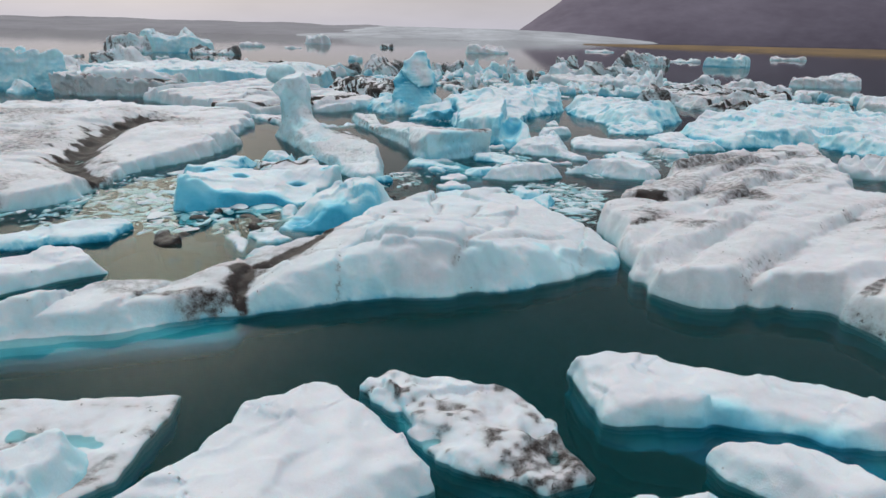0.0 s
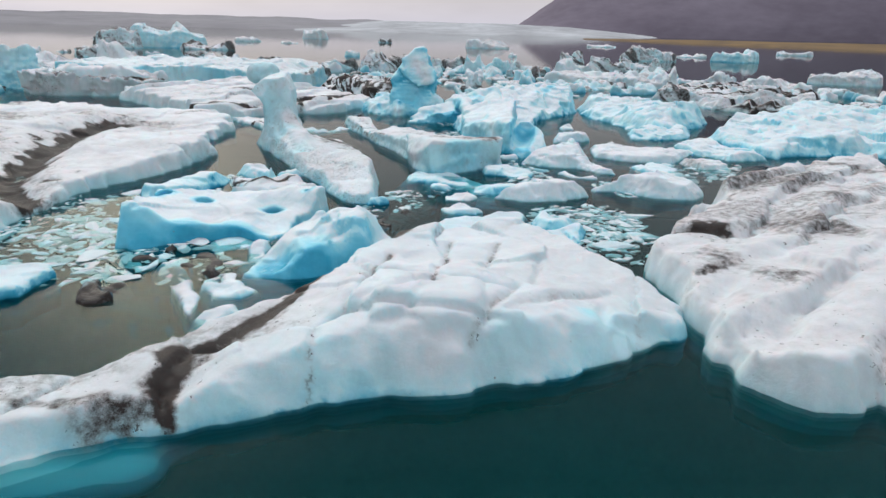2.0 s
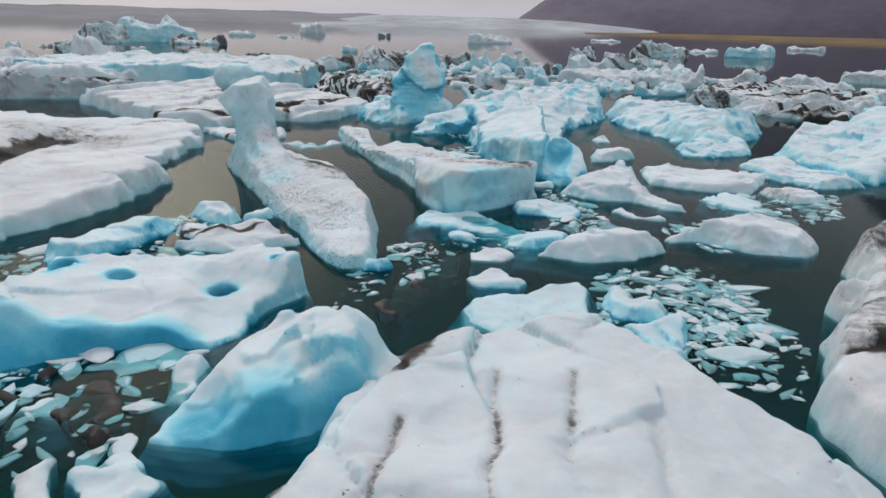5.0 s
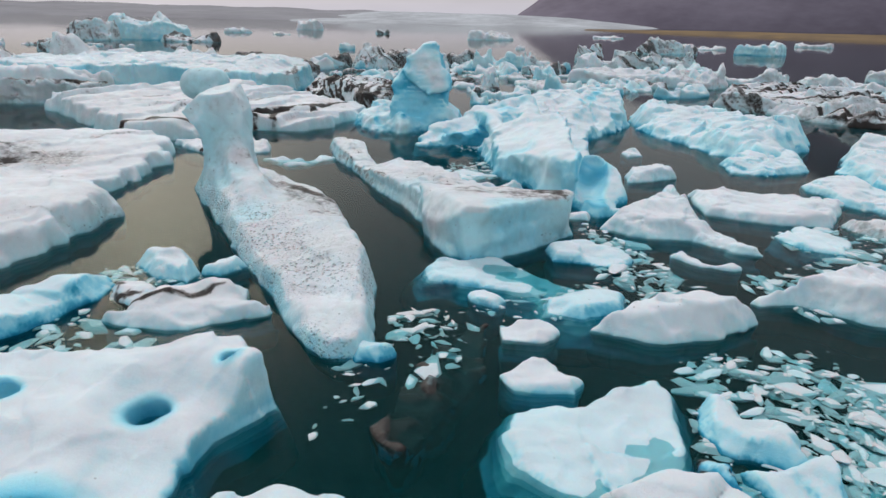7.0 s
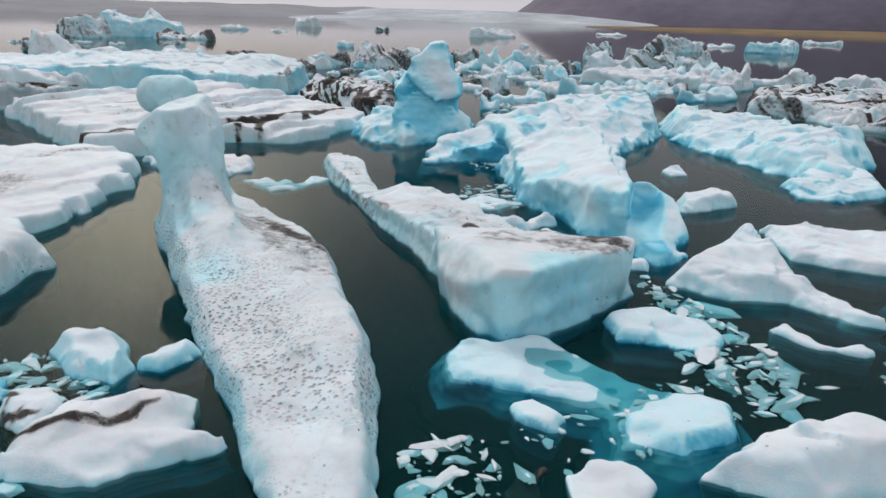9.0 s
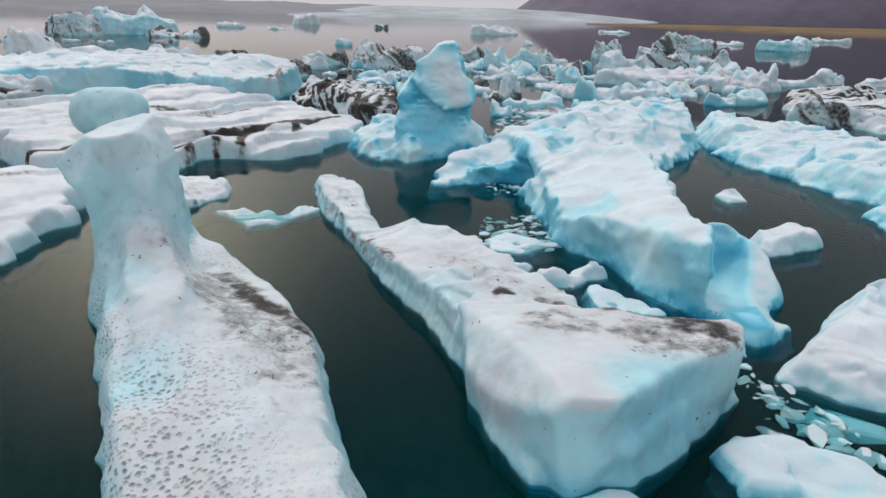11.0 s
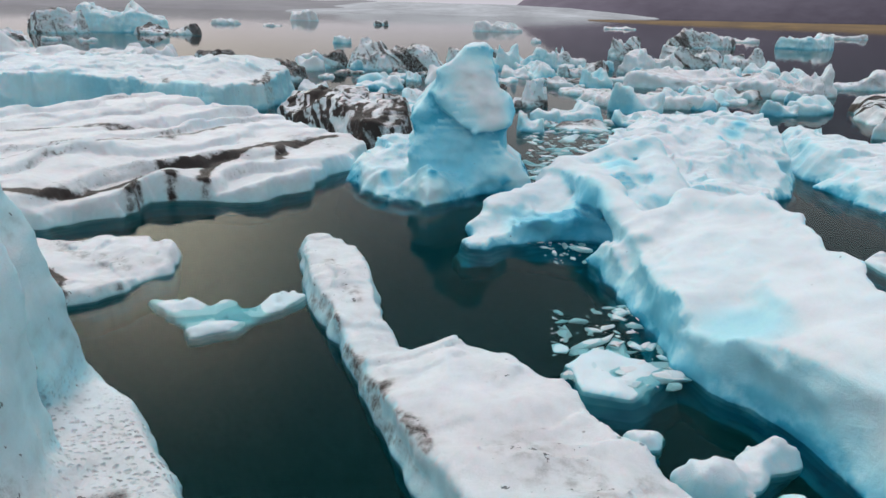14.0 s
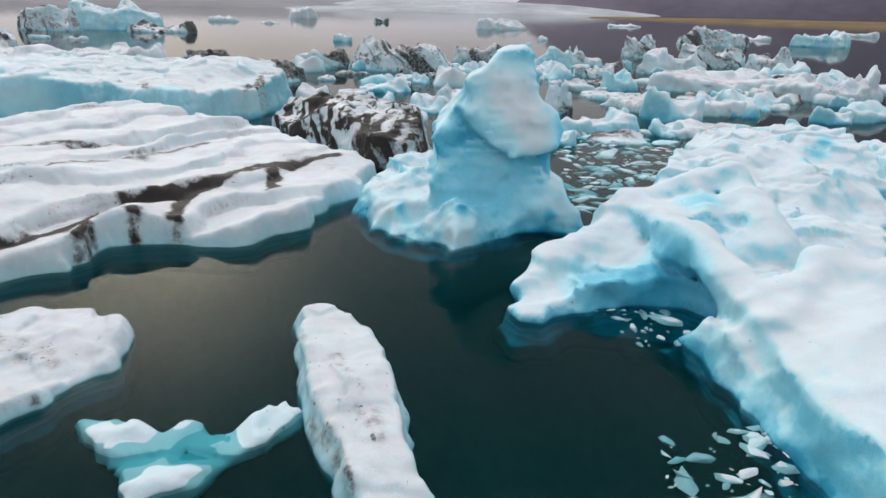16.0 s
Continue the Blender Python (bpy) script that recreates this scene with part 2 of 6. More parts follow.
# ---- shaping tools ----
def lattice_noise(seed):
    """Smooth noise in -1..1 over arrays of x, y, z, with a period of 32."""
    table = np.random.RandomState(seed).uniform(-1, 1, (32, 32, 32)).astype(np.float32)

    def value(x, y, z):
        i, j, k = np.floor(x).astype(int), np.floor(y).astype(int), np.floor(z).astype(int)
        fx, fy, fz = x - i, y - j, z - k
        fx, fy, fz = fx * fx * (3 - 2 * fx), fy * fy * (3 - 2 * fy), fz * fz * (3 - 2 * fz)
        i0, j0, k0, i1, j1, k1 = i % 32, j % 32, k % 32, (i + 1) % 32, (j + 1) % 32, (k + 1) % 32
        a = table[i0, j0, k0] * (1 - fx) + table[i1, j0, k0] * fx
        b = table[i0, j1, k0] * (1 - fx) + table[i1, j1, k0] * fx
        c = table[i0, j0, k1] * (1 - fx) + table[i1, j0, k1] * fx
        d = table[i0, j1, k1] * (1 - fx) + table[i1, j1, k1] * fx
        return (a * (1 - fy) + b * fy) * (1 - fz) + (c * (1 - fy) + d * fy) * fz
    return value


NOISE = lattice_noise(7)


def cracks(x, y, seed):
    """Irregular blocks about 1 across: the distance to their joints, and a tilted top for each, in -1..1."""
    table = np.random.RandomState(seed).uniform(0.05, 0.95, (16, 16, 5))
    i, j = np.floor(x).astype(int), np.floor(y).astype(int)
    near, second, top = np.full(x.shape, 9.0), np.full(x.shape, 9.0), np.zeros(x.shape)
    for di in (-1, 0, 1):
        for dj in (-1, 0, 1):
            p = table[(i + di) % 16, (j + dj) % 16]
            dx, dy = x - i - di - p[..., 0], y - j - dj - p[..., 1]
            d = np.hypot(dx, dy)
            second = np.minimum(second, np.maximum(near, d))
            top = np.where(d < near, (p[..., 2] - 0.5) + 1.6 * (p[..., 3] - 0.5) * dx + 1.6 * (p[..., 4] - 0.5) * dy, top)
            near = np.minimum(near, d)
    return second - near, top


def inside_distance(x, y, outline):
    """Signed distance to a closed outline in the plan, negative inside."""
    best, inside = np.full(x.shape, 1e9), np.zeros(x.shape, bool)
    for (ax, ay), (bx, by) in zip(outline, outline[1:] + outline[:1]):
        ex, ey = bx - ax, by - ay
        u = np.clip(((x - ax) * ex + (y - ay) * ey) / max(ex * ex + ey * ey, 1e-9), 0, 1)
        best = np.minimum(best, np.hypot(x - ax - u * ex, y - ay - u * ey))
        if ay != by:
            inside ^= ((ay > y) != (by > y)) & (x < ax + (y - ay) * ex / ey)
    return np.where(inside, -best, best)


def round_cone(x, y, z, a, ra, b, rb, squash=1.0):
    """Distance to a limb that runs from a to b, ra and rb thick."""
    ex, ey, ez = b[0] - a[0], b[1] - a[1], b[2] - a[2]
    u = np.clip(((x - a[0]) * ex + (y - a[1]) * ey + (z - a[2]) * ez) / max(ex * ex + ey * ey + ez * ez, 1e-9), 0, 1)
    d = np.sqrt((x - a[0] - u * ex) ** 2 + (y - a[1] - u * ey) ** 2 + ((z - a[2] - u * ez) / squash) ** 2)
    return d - (ra + (rb - ra) * u)


def soft_max(a, b, k):
    h = np.clip(0.5 + 0.5 * (a - b) / k, 0, 1)
    return b + (a - b) * h + k * h * (1 - h)


def soft_min(a, b, k):
    return -soft_max(-a, -b, k)


def skin(field, origin, cell):
    """The surface where a field on a grid is zero: points and four-sided faces."""
    neg = field < 0
    shape = np.array(field.shape) - 1
    spans = [(slice(0, -1), slice(1, None))[c] for c in (0, 1)]
    corner = [(i, j, k) for i in (0, 1) for j in (0, 1) for k in (0, 1)]
    within = np.zeros(tuple(shape), np.uint8)
    for a in corner:
        within += neg[tuple(spans[c] for c in a)]
    cells = np.argwhere((within > 0) & (within < 8))
    value = {a: field[cells[:, 0] + a[0], cells[:, 1] + a[1], cells[:, 2] + a[2]] for a in corner}
    total, count = np.zeros((len(cells), 3)), np.zeros(len(cells))
    for a in corner:
        for axis in range(3):
            if a[axis]:
                continue
            b = tuple(1 if n == axis else a[n] for n in range(3))
            va, vb = value[a], value[b]
            cross = (va < 0) != (vb < 0)
            u = np.where(cross, va / np.where(cross, va - vb, 1), 0)
            for n in range(3):
                total[:, n] += np.where(cross, a[n] + (u if n == axis else 0), 0)
            count += cross
    index = np.full(tuple(shape), -1)
    index[cells[:, 0], cells[:, 1], cells[:, 2]] = np.arange(len(cells))
    places = cells + total / count[:, None]
    faces = []
    for axis in range(3):
        lo = [slice(1, -1)] * 3
        lo[axis] = slice(0, -1)
        hi = list(lo)
        hi[axis] = slice(1, None)
        na, nb = neg[tuple(lo)], neg[tuple(hi)]
        o1, o2 = (axis + 1) % 3, (axis + 2) % 3
        for flip, where in ((False, na & ~nb), (True, ~na & nb)):
            at = np.argwhere(where)
            at[:, o1] += 1
            at[:, o2] += 1
            ring = []
            for s1, s2 in ((-1, -1), (0, -1), (0, 0), (-1, 0)):
                q = at.copy()
                q[:, o1] += s1
                q[:, o2] += s2
                ring.append(index[q[:, 0], q[:, 1], q[:, 2]])
            quad = np.stack(ring[::-1] if flip else ring, 1)
            faces.append(quad)
    return origin + places * cell, np.concatenate(faces)


def islands(faces, count):
    """For each face, the number of the connected piece that it belongs to."""
    mark = np.arange(count)
    while True:
        low = mark[faces].min(1)
        for c in range(4):
            np.minimum.at(mark, faces[:, c], low)
        mark = mark[mark]
        if (mark[faces].min(1) == mark[faces].max(1)).all():
            return mark[faces[:, 0]]


def largest(faces, count):
    mark = islands(faces, count)
    names, sizes = np.unique(mark, return_counts=True)
    return mark == names[sizes.argmax()]


def ice_mesh(name, points, faces, values):
    me = bpy.data.meshes.new(name)
    me.vertices.add(len(points))
    me.vertices.foreach_set("co", points.astype(np.float32).ravel())
    me.loops.add(faces.size)
    me.loops.foreach_set("vertex_index", faces.astype(np.int32).ravel())
    me.polygons.add(len(faces))
    me.polygons.foreach_set("loop_start", np.arange(0, faces.size, 4, dtype=np.int32))
    me.polygons.foreach_set("use_smooth", np.ones(len(faces), bool))
    me.update(calc_edges=True)
    for key, v in values.items():
        me.attributes.new(key, "FLOAT", "POINT").data.foreach_set("value", v.astype(np.float32))
    me.materials.append(ICE)
    return me


def dishes(x, y, z, seed):
    """Melt hollows about 1 across with sharp rims between them: 0 at a hollow's middle, near 1 on its rim."""
    table = np.random.RandomState(seed).uniform(0.05, 0.95, (16, 16, 16, 3)).astype(np.float32)
    i, j, k = np.floor(x).astype(int), np.floor(y).astype(int), np.floor(z).astype(int)
    near = np.full(x.shape, 9.0, np.float32)
    for di in (-1, 0, 1):
        for dj in (-1, 0, 1):
            for dk in (-1, 0, 1):
                p = table[(i + di) % 16, (j + dj) % 16, (k + dk) % 16]
                near = np.minimum(near, (i + di + p[:, 0] - x) ** 2 + (j + dj + p[:, 1] - y) ** 2 + (k + dk + p[:, 2] - z) ** 2)
    return near


def berg(name, outline, tops, label, base=None, cliff=0.3, depth=0.8, flare=-0.1, shelf=None, blue=0.18, grime=0.0, dirt=(), furrow=None, strata=None, pits=0.0,
         lobes=(), blocks=(), fins=(), cuts=(), facets=(), grooves=(), tints=(), bands=None, cell=None, rough=1.0, dish=1.0, wobble=1.0, wash=0.0, soft=0.06, category="", seed=None, group=""):
    """Floating ice. outline: its waterline in the plan; tops: (x, y, height) along its back; cliff: how far its sides
    lean in for each metre of rise;
    lobes and cuts: limbs added and hollows melted out, (a, ra, b, rb[, squash]); fins: upright blades, (outline in x
    and z, y, half thickness, thinning with height);
    blocks: flat-faced masses, (outline in the plan, a place on the top, its slope in x and y, lean of the sides,
    blending);
    strata: (direction, spacing, step) of tilted layers; dirt: (a, b, width, strength) bands of ash; tints: (place,
    reach, blueness); facets: cuts that leave plain weathered ice;
    grooves: (line of points, width, depth, ash, also used for shade) worn along the back."""
    cliff = cliff + 0.4 if name == "ice_floe" else cliff
    xs, ys = [p[0] for p in outline], [p[1] for p in outline]
    seed = seed or int(abs(xs[0] * 37 + ys[0] * 101)) % 997 + 1
    high = max([t[2] for t in tops] + [max(l[0][2] + l[1], l[2][2] + l[3]) for l in lobes] + [p[1] for f in fins for p in f[0]] + [b[1][2] + b[2][0] * (p[0] - b[1][0]) + b[2][1] * (p[1] - b[1][1]) for b in blocks for p in b[0]]) + 0.35
    lx = min(xs + [min(l[0][0], l[2][0]) - l[1] for l in lobes])
    hx = max(xs + [max(l[0][0], l[2][0]) + l[1] for l in lobes])
    ly = min(ys + [min(l[0][1], l[2][1]) - l[1] for l in lobes])
    hy = max(ys + [max(l[0][1], l[2][1]) + l[1] for l in lobes])
    pad = 0.4 + flare * depth
    size = max(hx - lx, hy - ly)
    cell = cell or max(0.06, min(0.11, size / 120))
    origin = np.array([lx - pad, ly - pad, -depth - 0.15])
    gx = (origin[0] + cell * np.arange(int((hx - lx + 2 * pad) / cell) + 2)).astype(np.float32)
    gy = (origin[1] + cell * np.arange(int((hy - ly + 2 * pad) / cell) + 2)).astype(np.float32)
    gz = (origin[2] + cell * np.arange(int((high + depth + 0.3) / cell) + 2)).astype(np.float32)
    x2, y2 = np.meshgrid(gx, gy, indexing="ij")
    s = seed * 1.37
    flat = np.full(x2.shape, s, np.float32)
    # uneven shoreline
    wob = 0.035 * wobble * size ** 0.5
    dish = dish * min(1.0, 0.3 + 0.6 * max(t[2] for t in tops))
    side = inside_distance(x2 + 1.6 * wob * NOISE(x2 * 0.9, y2 * 0.9, flat) + wob * NOISE(x2 * 2.6, y2 * 2.6, flat), y2 + 1.6 * wob * NOISE(x2 * 0.9, y2 * 0.9, flat + 9) + wob * NOISE(x2 * 2.6, y2 * 2.6, flat + 9), outline)
    side = side - 0.08 + 0.05 * np.abs(NOISE(x2 * 5.5, y2 * 5.5, flat + 2)) + wobble * (0.07 * cracks(x2 / 0.9, y2 / 0.9, seed + 8)[1] + 0.02 * cracks(x2 / 0.35, y2 / 0.35, seed + 9)[1])
    # the back: heights blended between the given tops
    if base is not None:
        tops = tops + [(sum(xs) / len(xs), sum(ys) / len(ys), base)]
    weight, sums = np.zeros(x2.shape), np.zeros(x2.shape)
    reach = (0.04 * size) ** 2
    for px, py, pz in tops:
        w = 1 / ((x2 - px) ** 2 + (y2 - py) ** 2 + reach) ** 1.6
        weight += w
        sums += w * pz
    back = sums / weight
    amp = rough * (0.04 + 0.07 * np.clip(back, 0, 2))
    back = back + amp * (0.6 * NOISE(x2 * 0.7, y2 * 0.7, flat + 3) + 0.3 * NOISE(x2 * 1.7, y2 * 1.7, flat + 4) - 0.9 * np.abs(NOISE(x2 * 1.2, y2 * 1.2, flat + 5)))
    # broad planes that break at sharp edges
    turn = seed * 0.7
    ux, uy = x2 * math.cos(turn) + y2 * math.sin(turn), y2 * math.cos(turn) - x2 * math.sin(turn)
    bend = 0.35 * NOISE(x2 * 0.8, y2 * 0.8, flat + 13)
    back = back + 2.2 * amp * cracks(ux / 1.5 + bend, uy / 2.3 + bend, seed + 5)[1] + 1.0 * amp * cracks(ux / 0.7 + bend, uy / 0.9 + bend, seed + 6)[1]
    seams = np.zeros(x2.shape)
    if furrow:
        wx, wy = x2 + 0.5 * NOISE(x2 * 0.6, y2 * 0.6, flat + 6), y2 + 0.5 * NOISE(x2 * 0.6, y2 * 0.6, flat + 7)
        gap, tilt = cracks(wx / furrow[1], wy / (furrow[1] * 1.5), seed)
        seams = np.exp(-(gap / 0.06) ** 2) * np.clip(0.6 + 1.2 * NOISE(x2 * 0.4, y2 * 0.4, flat + 12), 0, 1)
        back = back - 0.35 * furrow[0] * seams + furrow[0] * tilt
    if strata:
        c, q = math.cos(radians(strata[0])), math.sin(radians(strata[0]))
        run = (x2 * c + y2 * q) / strata[1] + 0.45 * NOISE(x2 * 0.25, y2 * 0.25, flat + 8) + 0.15 * NOISE(x2 * 1.1, y2 * 1.1, flat + 8)
        saw = run - np.floor(run)
        step = np.where(saw < 0.85, saw / 0.85, (1 - saw) / 0.15)
        back = back + strata[2] * (step - 0.5) * np.clip(0.75 + NOISE(np.floor(run) * 3.7, x2 * 0.2, y2 * 0.2 + s), 0.2, 1.5)
        seams = np.maximum(seams, np.exp(-((saw - 0.93) / 0.05) ** 2) * np.clip(NOISE(x2 * 0.5, y2 * 0.5, flat + 11) + 0.4, 0, 1))
    for line, width, deep, _ in grooves:
        wx, wy = x2 + 0.12 * NOISE(x2 * 1.3, y2 * 1.3, flat + 14), y2 + 0.12 * NOISE(x2 * 1.3, y2 * 1.3, flat + 15)
        d = np.full(x2.shape, 9.0)
        for a, b in zip(line, line[1:]):
            d = np.minimum(d, round_cone(wx, wy, 0.0, (*a, 0), 0, (*b, 0), 0))
        back = back - deep * np.exp(-(d / width) ** 2)
    z = gz[None, None, :]
    side3 = side[..., None] + cliff * np.clip(z, 0, None) - flare * np.clip(-z, 0, depth)
    if shelf:
        side3 = side3 + shelf[0] * np.clip(z / shelf[1], 0, 1)
    field = soft_max(side3, (z - back[..., None]) * 0.8, soft)
    x, y = x2[..., None], y2[..., None]
    for lobe in lobes:
        field = soft_min(field, round_cone(x, y, z, *lobe), 0.45)
    for ring, top, slope, lean, blend in blocks:
        lid = (z - top[2] - slope[0] * (x - top[0]) - slope[1] * (y - top[1])) / math.sqrt(1 + slope[0] ** 2 + slope[1] ** 2)
        field = soft_min(field, soft_max(inside_distance(x2, y2, ring)[..., None] + lean * z, lid, 0.1), blend)
    for shape, fy, thick, thin in fins:
        fx, fz = np.meshgrid(gx, gz, indexing="ij")
        blade = soft_max(inside_distance(fx, fz, shape)[:, None, :], np.abs(y - fy) - thick + thin * np.clip(z, 0, None), 0.14)
        field = soft_min(field, blade, 0.14)
    for cut in (*cuts, *facets):
        field = soft_max(field, -round_cone(x, y, z, *cut), 0.08)
    # melted relief near the surface only
    field = np.array(field)
    near = np.argwhere((np.abs(field) < 0.24) & (z > -0.4))
    px, py, pz = (origin + near * cell).T.astype(np.float32)
    carve = 0.05 * rough * NOISE(px * 1.3, py * 1.3, pz * 1.6 + s) + 0.02 * rough * NOISE(px * 4.5, py * 4.5, pz * 5 + s)
    carve += 0.11 * rough * (np.abs(NOISE(px * 1.1, py * 1.1, pz * 1.5 + s + 3)) - 0.25) + 0.035 * rough * (np.abs(NOISE(px * 2.9, py * 2.9, pz * 3.4 + s + 7)) - 0.25)
    lean = 0.3 * NOISE(px * 0.7, py * 0.7, pz * 0.7 + s)
    carve += dish * 0.26 * (0.42 - dishes(px / 1.7 + lean, py / 1.7 + lean, pz / 1.2, seed))
    if cell < 0.12:
        carve += dish * 0.08 * (0.4 - dishes(px / 0.62 + lean, py / 0.62, pz / 0.5, seed + 1))
    field[near[:, 0], near[:, 1], near[:, 2]] += carve
    field = np.maximum(field, -(z + depth))
    for edge in (field[0], field[-1], field[:, 0], field[:, -1], field[..., 0], field[..., -1]):
        np.maximum(edge, 0.01, out=edge)
    points, faces = skin(field, origin, cell)
    faces = faces[largest(faces, len(points))]
    at = np.clip(np.round((points - origin) / cell).astype(int), 1, np.array(field.shape) - 2)
    i, j, k = at.T
    grad = [field[i + 1, j, k] - field[i - 1, j, k], field[i, j + 1, k] - field[i, j - 1, k], field[i, j, k + 1] - field[i, j, k - 1]]
    up = grad[2] / (np.sqrt(grad[0] ** 2 + grad[1] ** 2 + grad[2] ** 2) + 1e-9)
    px, py, pz = points.T
    sp = np.full(px.shape, s)
    # clear blue ice on the steep, washed faces and along the waterline; white rotten crust on top
    steep = np.clip((0.9 - up) / 0.75, 0, 1)
    tone = (0.06 + blue) * (0.05 + 0.9 * steep) + 0.4 * max(blue - 0.2, 0.0) + 0.45 * blue * (0.25 + 0.75 * steep) * NOISE(px * 0.45, py * 0.45, pz * 0.6 + sp) + (0.10 + 0.35 * blue) * np.clip(1 - pz / 0.45, 0, 1) * (0.25 + steep)
    for place, r, value in tints:
        w = np.clip(1.6 - 1.6 * np.sqrt((px - place[0]) ** 2 + (py - place[1]) ** 2 + (pz - place[2]) ** 2) / r + 0.25 * NOISE(px * 1.5, py * 1.5, pz * 1.5 + sp), 0, 1)
        tone = tone * (1 - w) + value * w
    # below the waterline the water's blue, growing with depth, is put into the tone
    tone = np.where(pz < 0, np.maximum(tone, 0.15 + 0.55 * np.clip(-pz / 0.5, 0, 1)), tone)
    for cut in cuts:
        tone = np.maximum(tone, np.clip(1.05 - 4.0 * np.abs(round_cone(px, py, pz, *cut)), 0, 1) * (0.3 + blue))
    ash = grime * np.clip(0.4 + 0.8 * NOISE(px * 0.8, py * 0.8, pz + sp) + 0.8 * NOISE(px * 2.7, py * 2.7, pz * 3 + sp) + 0.8 * NOISE(px * 7, py * 7, pz * 7 + sp), 0, 1)
    if wash:
        ash = np.maximum(ash, wash * 0.42 * np.clip(0.55 + 1.2 * NOISE(px * 0.3, py * 0.3, pz * 0.5 + sp) + 0.4 * NOISE(px * 1.1, py * 1.1, pz + sp), 0, 1))
    if furrow or strata:
        ash = np.maximum(ash, (0.5 + grime) * seams[i, j] * np.clip(0.5 + up, 0, 1) * np.clip(0.5 + NOISE(px * 0.5, py * 0.5, sp + 4), 0, 1))
    for a, b, width, strength in dirt:
        wx, wy = px + 0.25 * NOISE(px * 1.1, py * 1.1, sp), py + 0.25 * NOISE(px * 1.1, py * 1.1, sp + 5)
        ex, ey = b[0] - a[0], b[1] - a[1]
        u = np.clip(((wx - a[0]) * ex + (wy - a[1]) * ey) / max(ex * ex + ey * ey, 1e-9), 0, 1)
        d = np.hypot(wx - a[0] - u * ex, wy - a[1] - u * ey)
        d = d * (1 + 0.7 * NOISE(px * 2.2, py * 2.2, sp + 6))
        streak = 1.0 + 0.3 * NOISE(px * 0.7, py * 0.7, sp + 7) + 0.4 * NOISE(px * 4.5, py * 4.5, pz * 3 + sp)
        lies = 0.3 + 0.7 * np.clip(0.2 + 1.4 * up, 0, 1)
        ash = np.maximum(ash, lies * strength * np.clip(streak, 0.1, 1) * np.clip(1.4 - 1.4 * d / width, 0, 1))
        ash = np.maximum(ash, lies * 0.34 * strength * np.clip(1.2 - 0.4 * d / width, 0, 1))
    for line, width, _, strength in grooves:
        if strength:
            wx, wy = px + 0.12 * NOISE(px * 1.3, py * 1.3, sp + 14), py + 0.12 * NOISE(px * 1.3, py * 1.3, sp + 15)
            d = np.full(px.shape, 9.0)
            for a, b in zip(line, line[1:]):
                d = np.minimum(d, round_cone(wx, wy, 0.0, (*a, 0), 0, (*b, 0), 0))
            ash = np.maximum(ash, strength * np.clip(1.3 - d / width, 0, 1) * np.clip(0.75 + 0.5 * NOISE(px * 1.2, py * 1.2, sp + 9), 0.2, 1))
    if bands:
        run = px * bands[1] + py * bands[2] + pz * bands[3] + 0.5 * NOISE(px * 0.6, py * 0.6, pz + sp)
        ash = np.maximum(ash, bands[0] * np.clip(2.2 * NOISE(run, px * 0.2, py * 0.2 + sp) + 1.4 * NOISE(run * 2.7, px * 0.3, py * 0.3 + sp) + 0.05, 0, 1))
    if grime < 0.8:
        ash = ash * np.clip((pz + 0.25) / 0.25, 0, 1)
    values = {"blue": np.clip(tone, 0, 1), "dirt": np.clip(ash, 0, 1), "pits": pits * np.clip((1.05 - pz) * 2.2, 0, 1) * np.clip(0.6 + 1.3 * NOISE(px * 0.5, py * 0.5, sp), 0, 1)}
    sunk = points[faces][:, :, 2].mean(1) < -0.06
    if len(np.unique(islands(faces[~sunk], len(points)))) > 1:
        sunk[:] = False
    pieces = []
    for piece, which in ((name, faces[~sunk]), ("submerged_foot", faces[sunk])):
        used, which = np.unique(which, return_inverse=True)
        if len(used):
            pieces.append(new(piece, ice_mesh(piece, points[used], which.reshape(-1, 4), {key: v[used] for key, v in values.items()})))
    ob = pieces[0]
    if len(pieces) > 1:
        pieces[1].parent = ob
        tagged(pieces[1], "foot of the ice with the water's turquoise put into its colour")
    return tagged(ob, label, category or {"iceberg": "iceberg", "ice_floe": "ice floe", "ice_sheet": "ice sheet"}[name], group)


# ---- the lagoon ----
def sheet(name, z, mat, label, sway=0.0, seed=0):
    """A level sheet out to the horizon, finely meshed near the walk; sway: how far its depth wavers there."""
    far = [3500, 900, 300, 120]
    gx = np.array([-f for f in far] + list(np.linspace(-40, 40, 260 if sway else 5)) + far[::-1])
    gy = np.array([-600, -100, -20] + list(np.linspace(0, 75, 240 if sway else 5)) + [90, 140, 300, 800, 2000, 4500])
    x, y = np.meshgrid(gx, gy, indexing="ij")
    flat = np.full(x.shape, seed * 3.3)
    zz = sway * (NOISE(x * 0.55, y * 0.55, flat) + 0.6 * NOISE(x * 1.3, y * 1.3, flat) + 0.5 * NOISE(x * 3.1, y * 3.1, flat)) * ((np.abs(x) < 39) & (y > 1) & (y < 74))
    n = len(gy)
    me = bpy.data.meshes.new(name)
    me.from_pydata(np.stack([x, y, zz], -1).reshape(-1, 3).tolist(), [], [(a, a + n, a + n + 1, a + 1) for i in range(len(gx) - 1) for a in range(i * n, i * n + n - 1)])
    me.polygons.foreach_set("use_smooth", [True] * len(me.polygons))
    me.materials.append(mat)
    ob = new(name, me)
    ob.location = (0, 0, z)
    return tagged(ob, label, "water", "", "structure")


